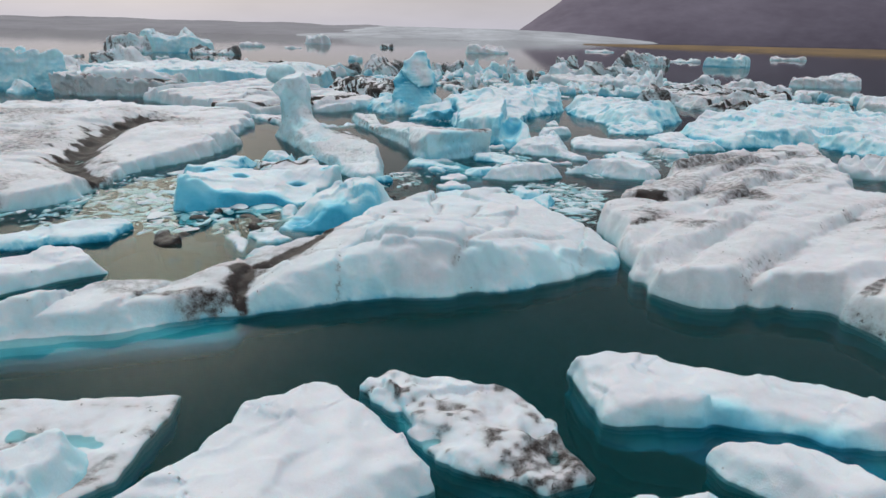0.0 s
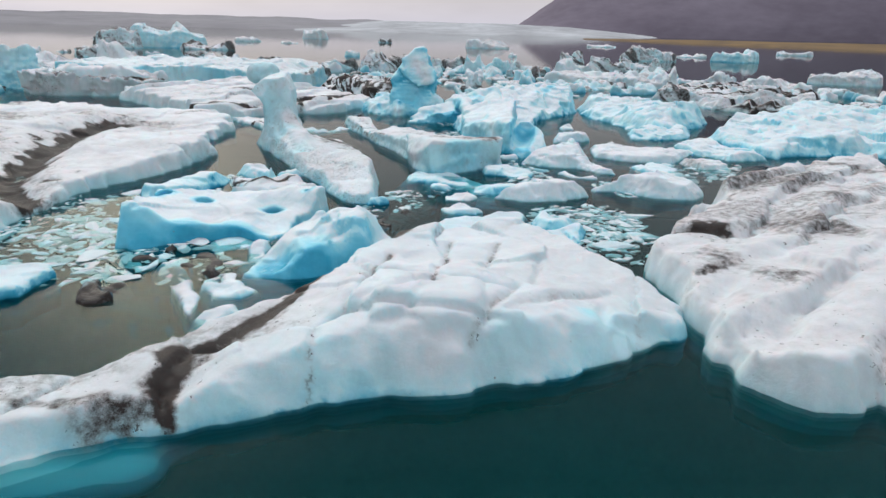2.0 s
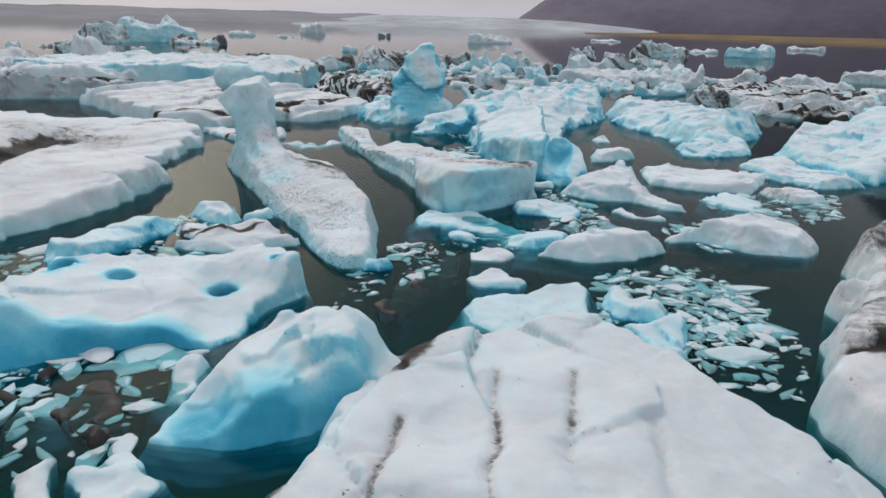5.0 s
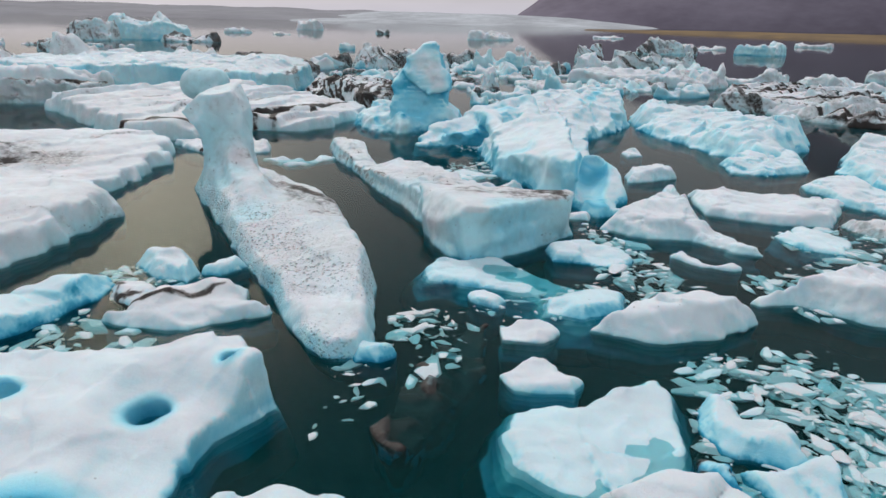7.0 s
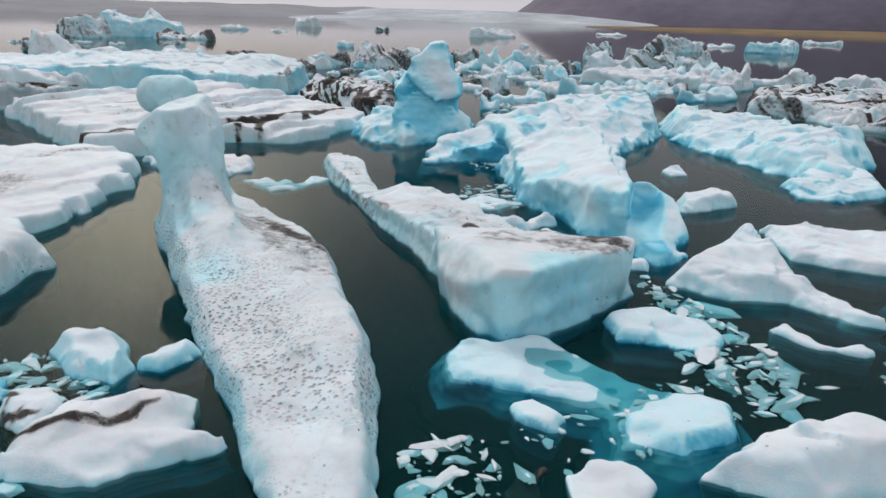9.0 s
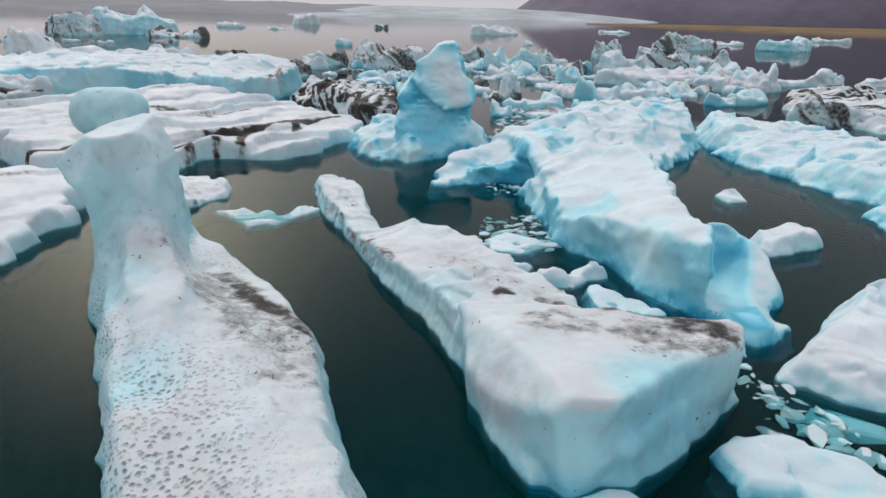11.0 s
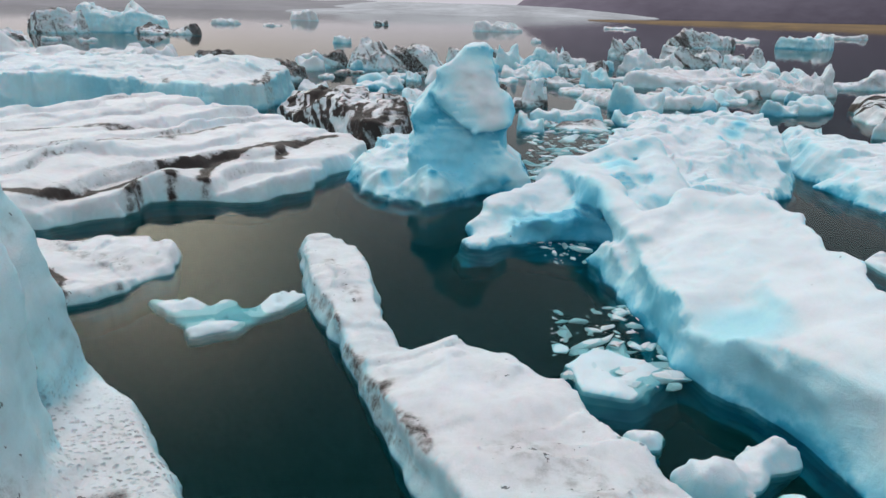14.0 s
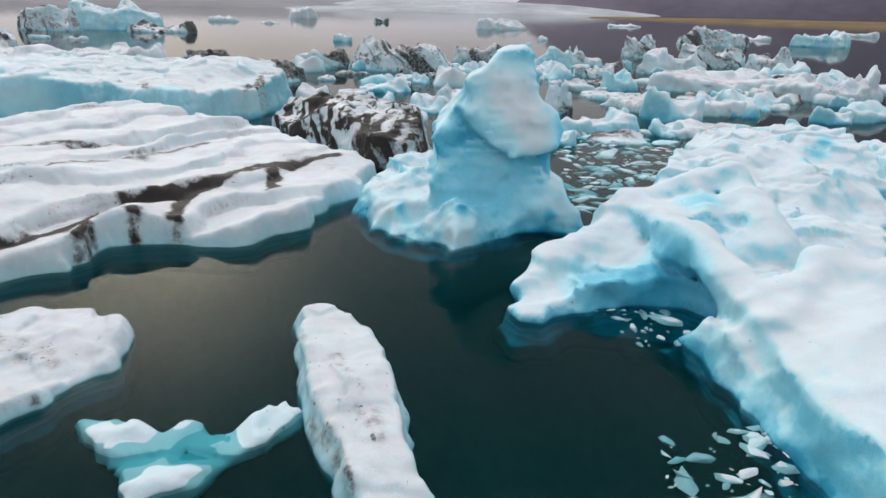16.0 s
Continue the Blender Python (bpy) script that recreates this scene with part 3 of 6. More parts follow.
sheet("water", 0.0, WATER, "still dark teal glacial lagoon water")
# added sheets: the water's dimming with depth, built up as stacked tints
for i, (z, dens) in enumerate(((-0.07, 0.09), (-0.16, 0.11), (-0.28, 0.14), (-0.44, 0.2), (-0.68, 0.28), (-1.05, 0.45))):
    sheet("water_depth_sheet", z, depth_tint_material("water_depth_tint", dens, (0.003, 0.085, 0.08)), "tinted sheet that stands in for silty water dimming with depth", (0.03, 0.05, 0.07, 0.09, 0.12, 0.16)[i], i + 1)
sheet("ground", -3.5, land_material("lagoon_bed", (0.003, 0.012, 0.014), (0.005, 0.02, 0.022), 0.3), "dark silty lagoon bed")

# ---- bands of ash, limbs and hollows of the large bergs ----
DIRT_NEAR = [((-3.1, 19.0), (-3.4, 17.7), 0.3, 1.0), ((-3.4, 17.7), (-3.85, 16.7), 0.42, 1.0), ((-3.85, 16.7), (-4.35, 15.8), 0.5, 1.0), ((-4.35, 15.8), (-4.6, 14.9), 0.5, 1.0), ((-4.6, 14.9), (-4.5, 14.1), 0.45, 0.9), ((-6.6, 14.1), (-5.4, 13.9), 0.35, 0.6), ((-5.4, 13.9), (-4.5, 14.2), 0.35, 0.6), ((-7.0, 14.6), (-3.6, 16.9), 1.4, 0.42), ((-2.6, 16.8), (-2.0, 18.6), 0.5, 0.28), ((-1.3, 24.0), (-1.5, 22.6), 0.4, 0.9)]
DIRT_RIGHT = [((6.0, 23.1), (7.4, 23.0), 0.3, 0.95), ((6.6, 24.6), (8.4, 25.6), 0.2, 0.55), ((7.4, 24.0), (9.0, 24.6), 0.18, 0.5), ((8.9, 24.0), (10.4, 24.8), 0.2, 0.55), ((7.0, 25.6), (9.6, 26.6), 0.2, 0.45), ((8.4, 27.0), (12.5, 29.0), 0.3, 0.5), ((6.5, 23.6), (15.0, 28.0), 2.4, 0.45), ((5.0, 17.0), (13.0, 21.0), 4.0, 0.28), ((10.9, 28.2), (17.9, 32.7), 0.6, 0.5), ((9.6, 14.5), (10.2, 15.2), 0.35, 0.6)]
DIRT_LEFT = [((-18.2, 43.0), (-18.2, 37.5), 1.0, 0.95), ((-18.2, 37.5), (-17.2, 32.5), 1.1, 1.0), ((-17.2, 32.5), (-16.0, 28.9), 1.1, 1.0), ((-16.0, 28.9), (-14.2, 27.0), 1.1, 1.0), ((-14.2, 27.0), (-12.6, 25.4), 0.9, 1.0), ((-18.0, 34.0), (-13.2, 26.0), 2.4, 0.4)]
DIRT_RUST = [((-12.2, 48.3), (-11.3, 47.9), 0.3, 0.9), ((-10.6, 46.9), (-10.1, 46.9), 0.4, 0.95), ((-11.3, 47.9), (-10.5, 46.9), 0.25, 0.7), ((-12.4, 50.2), (-10.2, 48.6), 0.7, 0.4), ((-10.9, 47.4), (-10.4, 46.2), 0.6, 0.4)]
DIRT_STRIPE = [((-18.5, 50.6), (-14.7, 52.4), 0.44, 1.0), ((-14.7, 52.4), (-12.9, 54.6), 0.44, 1.0), ((-12.9, 54.6), (-10.9, 58.1), 0.44, 1.0), ((-10.9, 58.1), (-9.7, 60.6), 0.44, 1.0), ((-9.7, 60.6), (-8.1, 62.8), 0.44, 1.0), ((-14.7, 52.6), (-8.4, 62.4), 1.3, 0.34), ((-12.7, 54.6), (-11.6, 53.0), 0.3, 1.0), ((-11.7, 55.2), (-11.1, 53.8), 0.3, 1.0), ((-9.5, 60.6), (-8.8, 58.2), 0.24, 0.95), ((-10.9, 57.6), (-10.7, 55.2), 0.32, 0.9), ((-19.7, 60.8), (-14.6, 63), 0.4, 0.6), ((-17.0, 56.1), (-12.6, 63.6), 0.4, 0.6)]
DIRT_LONG = [((0.5, 37.6), (2.2, 36.5), 0.5, 0.66), ((-0.3, 39.2), (0.7, 38.0), 0.35, 0.6), ((-0.2, 36.9), (1.9, 36.2), 1.1, 0.5), ((-2.4, 41.5), (0.2, 38.6), 1.0, 0.36), ((-1.15, 39.4), (-0.95, 39.3), 0.12, 0.8), ((-0.15, 39.15), (0.0, 39.0), 0.14, 0.8), ((-5.6, 48.4), (-4.9, 46.2), 0.35, 0.4), ((-5.9, 47.2), (-3.6, 41.8), 0.2, 0.6), ((-3.0, 43.6), (-2.7, 43.4), 0.2, 0.4)]
GROOVES_NEAR = [([(-1.45, 20.6), (-1.6, 20.0), (-1.8, 17.8)], 0.1, 0.12, 0.62), ([(1.25, 22.5), (1.1, 21.7), (0.7, 19.6)], 0.1, 0.12, 0.62), ([(0.0, 22.4), (-0.25, 20.2), (-0.45, 18.0)], 0.1, 0.12, 0.62), ([(2.1, 20.9), (2.0, 20.2), (1.7, 18.5)], 0.1, 0.12, 0.4), ([(1.3, 18.3), (0.85, 17.0), (0.3, 16.0)], 0.1, 0.12, 0.45), ([(3.05, 18.2), (3.0, 17.4), (2.5, 16.4)], 0.1, 0.12, 0.0), ([(-2.2, 18.6), (-0.2, 18.4), (1.2, 18.3)], 0.1, 0.12, 0.35), ([(-2.3, 16.3), (-1.2, 17.0), (-0.4, 18.0)], 0.1, 0.12, 0.13), ([(-3.1, 19.0), (-3.85, 16.7), (-4.5, 14.4)], 0.4, 0.14, 0.0)]
GROOVES_LEFT = [([(-18.2, 43.0), (-18.2, 37.5), (-17.2, 32.5), (-16.0, 28.9), (-14.2, 27.0), (-12.6, 25.6)], 0.9, 0.55, 0.0)]
# third groove: short shadows are darkened into the ice by its last value
GROOVES_RIGHT = [([(8.65, 19.3), (7.55, 18.4), (6.2, 16.8)], 0.2, 0.2, 0.34), ([(9.3, 17.4), (8.0, 16.3), (7.3, 15.5)], 0.2, 0.2, 0.4), ([(6.1, 19.3), (5.6, 18.4), (5.3, 18.0)], 0.25, 0.2, 0.22), ([(6.0, 23.0), (7.4, 22.9), (8.6, 23.4)], 0.25, 0.18, 0.0)]
FACETS_PILLAR = [((-10.9, 38.0, 3.9), 2.7, (-10.9, 38.1, 3.9), 2.7), ((-7.15, 38.15, 3.5), 2.3, (-7.15, 38.25, 3.5), 2.3), ((-5.4, 39.6, 4.4), 2.65, (-5.4, 39.7, 4.4), 2.65), ((-9.1, 40.4, 7.5), 3.9, (-9.3, 40.4, 7.4), 3.9)]
DIRT_SEAM = [((-7.9, 30.4), (-6.2, 31.1), 0.12, 0.8)]
DIRT_PILLAR = [((-6.9, 40.6), (-5.9, 39.6), 0.55, 0.55), ((-6.3, 39.9), (-5.2, 38.6), 0.5, 0.72), ((-5.6, 39.1), (-4.8, 38.0), 0.35, 0.6), ((-6.6, 39.6), (-4.6, 36.6), 1.6, 0.46), ((-8.1, 40.2), (-7.7, 39.7), 0.6, 0.2), ((-5.4, 38.0), (-3.9, 35.4), 1.2, 0.36), ((-8.6, 40.0), (-7.9, 39.4), 0.5, 0.34)]
DIRT_WALL = [((-19.2, 74.5), (-18.0, 72.5), 0.5, 0.6), ((-14.2, 75.0), (-14.0, 79.0), 0.5, 0.6)]
HEAD_PILLAR = [(-10.25, 2.8), (-9.7, 3.3), (-9.3, 3.6), (-8.8, 3.74), (-8.45, 3.7), (-8.2, 3.35), (-8.0, 2.9), (-8.0, 2.1), (-8.0, 1.5), (-7.9, 0.6), (-9.3, 0.6), (-9.35, 1.3), (-9.45, 2.05), (-9.62, 2.45)]
KNOB_PILLAR = [(-10.2, 3.3), (-9.5, 3.6), (-9.2, 3.0), (-8.7, 1.8), (-8.5, 0.3), (-10.2, 0.3), (-10.1, 1.6), (-9.95, 2.8)]
LOBES_PILLAR = [((-10.42, 43.1, 3.52), 0.58, (-9.85, 43.1, 3.5), 0.64), ((-8.5, 40.2, 0.2), 1.0, (-8.62, 40.7, 1.6), 0.82), ((-8.45, 40.3, 1.75), 0.42, (-7.6, 38.6, 1.1), 0.4), ((-7.6, 38.6, 1.1), 0.4, (-6.6, 36.4, 0.35), 0.4)]
FIN_TOWER = [(-6.3, -0.4), (-5.9, 0.5), (-5.2, 0.75), (-4.5, 0.95), (-4.35, 1.6), (-4.45, 2.3), (-4.0, 3.0), (-3.5, 3.7), (-2.8, 4.3), (-2.0, 4.4), (-1.65, 3.9), (-1.4, 3.3), (-1.15, 2.2), (-1.1, 1.3), (-0.4, 0.75), (0.0, -0.4)]
CAP_TOWER = [(-3.75, 3.2), (-3.5, 2.5), (-2.9, 2.05), (-2.24, 1.85), (-1.04, 2.12), (-0.88, 2.66), (-1.38, 3.37), (-1.6, 4.0), (-1.98, 4.72), (-2.65, 4.67), (-3.41, 3.95)]
CUTS_TOWER = [((-5.1, 55.8, 0.8), 0.42, (-4.9, 56.6, 0.6), 0.3), ((-3.4, 55.4, 1.4), 0.6, (-2.0, 55.5, 1.3), 0.55), ((-1.6, 55.8, 0.5), 0.4, (-1.2, 56.2, 0.5), 0.4)]
TINTS_TOWER = [((-2.9, 56.6, 1.1), 1.9, 0.6), ((-2.3, 56.8, 3.5), 1.6, 0.12), ((-1.6, 56.6, 2.7), 0.8, 0.1), ((-4.0, 57.0, 2.5), 0.6, 0.5), ((-5.4, 57.0, 0.7), 1.2, 0.22), ((-3.8, 55.4, 0.3), 0.9, 0.25), ((-0.8, 57.0, 0.6), 0.8, 0.3)]
LOBES_HOLE = [((1.2, 54.7, 0.75), 0.75, (2.8, 54.8, 0.85), 0.75), ((1.25, 48.9, 0.95), 0.4, (2.6, 50.2, 1.45), 0.45), ((2.6, 50.2, 1.45), 0.45, (3.7, 48.6, 1.5), 0.5), ((2.5, 43.3, 1.05), 0.6, (3.0, 41.0, 1.2), 0.5), ((-2.45, 52.3, 0.12), 0.3, (-1.6, 53.0, 0.4), 0.4), ((-1.6, 53.0, 0.4), 0.4, (0.5, 55.1, 0.75), 0.55), ((0.55, 55.4, 1.15), 0.38, (1.0, 52.4, 1.2), 0.45), ((1.0, 52.4, 1.2), 0.45, (1.2, 49.8, 0.85), 0.5), ((0.6, 55.5, 1.15), 0.38, (3.3, 56.1, 1.72), 0.36), ((3.3, 56.0, 1.65), 0.36, (3.2, 53.2, 0.7), 0.6), ((3.9, 41.4, 0.0), 0.7, (3.75, 39.4, -0.1), 0.32), ((4.2, 42.4, 0.9), 0.6, (4.7, 41.0, -0.1), 0.5)]
SLAB_HOLE = ([(0.75, 48.8), (0.55, 46.8), (1.0, 44.8), (1.75, 42.7), (2.3, 41.0), (2.75, 40.0), (3.2, 39.9), (3.5, 41.0), (3.65, 43.0), (3.95, 45.5), (4.3, 48.0), (4.0, 50.3), (2.7, 50.7), (1.5, 50.2)], (0.83, 48.2, 1.02), (0.33, 0.01), 0.1, 0.15)
BOWLS_HOLE = [((-0.2, 36.6, 3.6), 4.3, (-0.2, 36.7, 3.6), 4.3), ((0.75, 44.6, 2.75), 1.95, (0.85, 44.5, 2.75), 1.95), ((1.9, 41.7, 2.7), 1.1, (2.1, 41.3, 2.7), 1.1), ((2.3, 47.6, 3.4), 1.75, (2.9, 47.4, 3.4), 1.7), ((0.6, 49.4, 2.5), 1.3, (0.8, 49.2, 2.5), 1.3), ((6.4, 57.4, 2.9), 1.7, (6.6, 57.6, 2.9), 1.7), ((9.4, 47.0, 8.6), 8.4, (9.4, 47.1, 8.6), 8.4), ((5.2, 62.5, 4.5), 2.6, (5.3, 62.5, 4.5), 2.6), ((4.6, 57.6, 2.6), 1.1, (4.6, 58.4, 2.7), 1.1)]
CUTS_HOLE = [((3.6, 39.0, 1.25), 0.7, (3.95, 41.9, 1.05), 0.52, 1.35), ((7.0, 59.2, 1.75), 0.22, (8.3, 60.9, 2.25), 0.26), ((-0.7, 51.0, 0.2), 0.7, (0.4, 51.0, 0.3), 0.8), ((8.9, 57.6, 0.8), 0.5, (8.9, 57.9, 0.7), 0.5)]
CUTS_BLUE = [((-7.9, 23.1, 0.1), 0.35, (-6.0, 23.7, 0.1), 0.4), ((-5.7, 26.0, 0.8), 0.3, (-5.7, 26.4, 0.0), 0.25), ((-9.3, 26.2, 1.0), 0.3, (-9.1, 26.6, 0.5), 0.25), ((-8.0, 26.2, 0.9), 0.2, (-7.9, 26.4, 0.4), 0.18), ((-4.7, 27.0, 1.0), 0.1, (-4.7, 27.3, 0.4), 0.09)]

# ---- the bergs and floes along the way ----
berg("ice_floe",
     [(-4.3, 7.4), (-3.5, 8.6), (-3.3, 9.8), (-2.5, 10.2), (-2.2, 10.5), (-1.7, 10.5), (-1.3, 9.9), (-0.2, 9.1), (-0.1, 8.2), (-0.6, 7.9), (-1.5, 7.0), (-3.3, 7.0)],
     [(-1.7, 8.1, 0.55), (-2.0, 10.0, 0.45), (-2.7, 7.4, 0.50), (-0.6, 8.0, 0.40)],
     label="white weathered ice floe lying low in dark lagoon water", base=.45, cliff=.15)
berg("ice_floe",
     [(-1.5, 10.9), (-0.8, 11.3), (0.0, 11.0), (1.0, 10.8), (1.9, 9.8), (2.2, 9.0), (2.2, 8.4), (1.5, 8.1), (0.6, 8.5), (-0.0, 9.0), (-0.8, 9.9)],
     [(0.6, 9.2, 0.28), (-0.3, 10.3, 0.20), (1.4, 8.3, 0.20)],
     label="dirty grey ice floe speckled with black ash", base=.2, cliff=.3, grime=.6, rough=1.5)
berg("ice_floe",
     [(2.3, 11.6), (3.0, 11.8), (3.9, 12.1), (4.5, 12.0), (5.6, 11.2), (6.9, 10.9), (7.6, 10.5), (8.1, 10.3), (7.1, 9.5), (6.2, 9.3), (5.5, 9.8), (4.4, 9.9), (2.7, 9.9), (2.5, 10.6)],
     [(3.5, 10.4, 0.40), (5.7, 9.9, 0.40), (6.9, 9.7, 0.35)],
     label="white weathered ice floe lying low in dark lagoon water", base=.35, cliff=.15, lobes=[((3.4, 9.9, -0.75), 0.55, (6.6, 9.0, -0.75), 0.6, 0.8)], depth=1.3, tints=[((4.6, 9.3, -0.6), 1.6, 0.9), ((6.2, 9.0, -0.6), 1.2, 0.9)])
berg("ice_floe",
     [(4.0, 8.9), (4.3, 9.0), (5.0, 9.0), (5.5, 9.3), (5.9, 8.8), (6.2, 8.2), (6.6, 7.9), (5.4, 7.7), (4.7, 8.1), (4.2, 8.5)],
     [(4.9, 8.3, 0.40)],
     label="white weathered ice floe lying low in dark lagoon water", base=.35, cliff=.15)
berg("ice_floe",
     [(2.4, 7.7), (3.1, 8.0), (3.5, 8.0), (3.8, 8.0), (3.3, 7.4), (2.5, 7.4)],
     [(3.0, 7.5, 0.30)],
     label="white weathered ice floe lying low in dark lagoon water", base=.25, cliff=.2)
berg("ice_floe",
     [(-6.9, 8.4), (-6.1, 8.3), (-5.5, 8.8), (-5.1, 8.7), (-4.9, 8.1), (-4.9, 7.6), (-4.7, 6.9), (-5.9, 6.9)],
     [(-5.2, 7.6, 0.70), (-5.3, 8.5, 0.55)],
     label="small white floe with pale blue edges", base=.5, cliff=.2, blue=.35)
berg("ice_floe",
     [(-8.2, 9.9), (-7.3, 10.1), (-4.5, 10.4), (-4.4, 9.9), (-4.5, 8.8), (-4.5, 8.1), (-4.9, 7.6), (-6.5, 7.5)],
     [(-5.8, 9.1, 0.07), (-4.7, 10.1, 0.06)],
     label="grey sunken ice floe awash just under the surface", base=.05, cliff=.3, depth=.5, blue=.0, dish=.25, rough=.5, grime=.45, wash=1.4)
berg("iceberg",
     [(-11.5, 11.4), (-10.1, 12.0), (-8.8, 12.6), (-7.4, 13.0), (-5.8, 13.6), (-3.8, 14.3), (-2.2, 15.1), (-0.3, 15.4), (1.6, 16.0), (3.2, 17.1), (4.8, 18.0), (5.2, 19.0), (4.6, 21.1), (2.4, 25.1), (1.1, 25.0), (-1.0, 24.1), (-1.9, 23.4), (-3.1, 19.3), (-5.2, 16.6), (-6.2, 15.4), (-7.8, 14.9), (-9.3, 13.4), (-10.6, 12.9), (-12.0, 12.1)],
     [(-0.7, 21.9, 0.75), (1.6, 22.3, 0.70), (-1.2, 17.2, 1.25), (0.2, 17.0, 1.35), (1.7, 17.5, 1.10), (3.3, 17.7, 0.75), (4.6, 18.2, 0.30), (-1.9, 15.5, 1.00), (-3.6, 14.8, 0.80), (-4.4, 14.7, 0.55), (-6.1, 14.4, 0.60), (-7.7, 13.9, 0.60), (-9.1, 13.2, 0.60), (-10.7, 12.2, 0.60)],
     label="broad white iceberg with furrowed top and a dark ash streak", cliff=.45, flare=-.2, depth=.6, shelf=(.4,1.6), blue=.32, furrow=(.3,2.2), dish=.3, rough=.45, wash=.4, cell=.08, dirt=DIRT_NEAR, grooves=GROOVES_NEAR, lobes=[((-9.8, 12.4, -.42), .9, (-4.8, 13.6, -.42), .5, .5)], tints=[((2.75, 17.5, 0.9), .4, .55), ((3.4, 17.0, .4), 1.4, .3), ((0.9, 16.2, .5), .9, .32)])
berg("ice_floe",
     [(-11.6, 14.5), (-10.3, 14.9), (-9.5, 15.8), (-8.7, 16.6), (-9.6, 17.5), (-10.8, 17.8), (-11.4, 16.8), (-12.6, 16.0)],
     [(-10.1, 16.0, 0.50), (-10.2, 14.9, 0.45)],
     label="white weathered ice floe lying low in dark lagoon water", base=.4, cliff=.2)
berg("ice_floe",
     [(-14.4, 19.0), (-12.9, 19.1), (-12.0, 20.5), (-10.1, 21.1), (-9.7, 20.7), (-9.8, 19.4), (-11.5, 18.5), (-12.3, 18.1), (-13.8, 18.0)],
     [(-11.5, 19.6, 0.35), (-9.9, 19.9, 0.30)],
     label="long pale blue ice slab", base=.3, cliff=.15, blue=.45)
berg("iceberg",
     [(5.2, 19.2), (5.0, 17.7), (5.1, 16.0), (5.7, 15.1), (6.9, 15.3), (8.3, 15.3), (9.1, 15.2), (9.4, 14.8), (9.4, 13.4), (10.4, 12.3), (13.8, 13.8), (21.1, 22.3), (18.1, 23.5), (16.2, 24.7), (15.6, 25.3), (17.4, 29.8), (20.0, 37.5), (14.4, 34.2), (11.5, 31.5), (9.9, 29.9), (7.7, 25.9), (5.0, 22.0)],
     [(12.2, 28.9, 1.10), (17.5, 33.2, 1.00), (7.8, 22.5, 1.00), (8.9, 18.7, 1.10), (5.8, 14.4, 0.90), (5.4, 17.0, 0.70), (8.6, 14.9, 0.80), (8.9, 13.1, 0.70), (11.5, 17.6, 1.00), (11.5, 14.5, 1.00)],
     label="large white iceberg streaked with brown silt", cell=.1, cliff=.4, blue=.12, dirt=DIRT_RIGHT, grime=.2, strata=(-45,1.9,.36), dish=.25, rough=.5, wash=1.3, grooves=GROOVES_RIGHT)
berg("iceberg",
     [(-10.2, 25.6), (-9.3, 23.2), (-8.4, 23.1), (-7.3, 23.9), (-6.3, 24.2), (-5.4, 24.1), (-4.9, 24.7), (-4.7, 26.0), (-4.0, 27.0), (-4.6, 28.1), (-6.0, 28.0), (-8.2, 27.5), (-9.9, 26.9)],
     [(-9.1, 23.6, 1.15), (-9.7, 24.8, 0.90), (-4.2, 27.0, 1.15), (-5.0, 27.7, 0.90), (-6.5, 27.4, 0.70), (-8.2, 26.9, 0.70), (-9.6, 26.2, 0.75), (-5.2, 24.7, 0.10), (-5.7, 26.2, 0.35), (-7.0, 24.8, 0.35), (-8.0, 24.5, 0.55), (-4.6, 26.0, 0.40), (-7.0, 26.2, 0.60)],
     label="turquoise iceberg with round melt holes", cliff=.2, blue=.34, depth=1.0, flare=.3, dish=.4, rough=.6, cell=.06, cuts=CUTS_BLUE, facets=[((-6.9, 20.0, 3.0), 4.6, (-5.9, 20.4, 3.0), 4.6)], tints=[((-9.0, 23.2, 0.2), 1.4, 0.7), ((-7.4, 23.6, 0.1), 1.2, 0.88), ((-6.2, 23.9, 0.0), 1.0, 0.9), ((-8.5, 23.2, 0.0), 0.8, 0.85)])
berg("iceberg",
     [(-5.2, 21.1), (-4.9, 22.0), (-4.6, 22.8), (-4.0, 23.7), (-3.0, 23.9), (-2.0, 23.4), (-1.4, 22.5), (-2.0, 21.8), (-3.0, 21.3), (-4.1, 21.0)],
     [(-2.5, 22.2, 1.35), (-3.2, 22.3, 1.15), (-3.8, 22.0, 0.80), (-1.8, 22.2, 0.40), (-4.6, 21.6, 0.15)],
     label="pale blue wedge-shaped iceberg", cliff=.3, blue=.4, dish=.7, depth=1.0, flare=.5, tints=[((-3.6, 21.2, 0.1), 1.1, 0.85), ((-2.4, 21.6, 0.1), 0.8, 0.8), ((-4.5, 21.4, 0.0), 0.8, 0.8)])
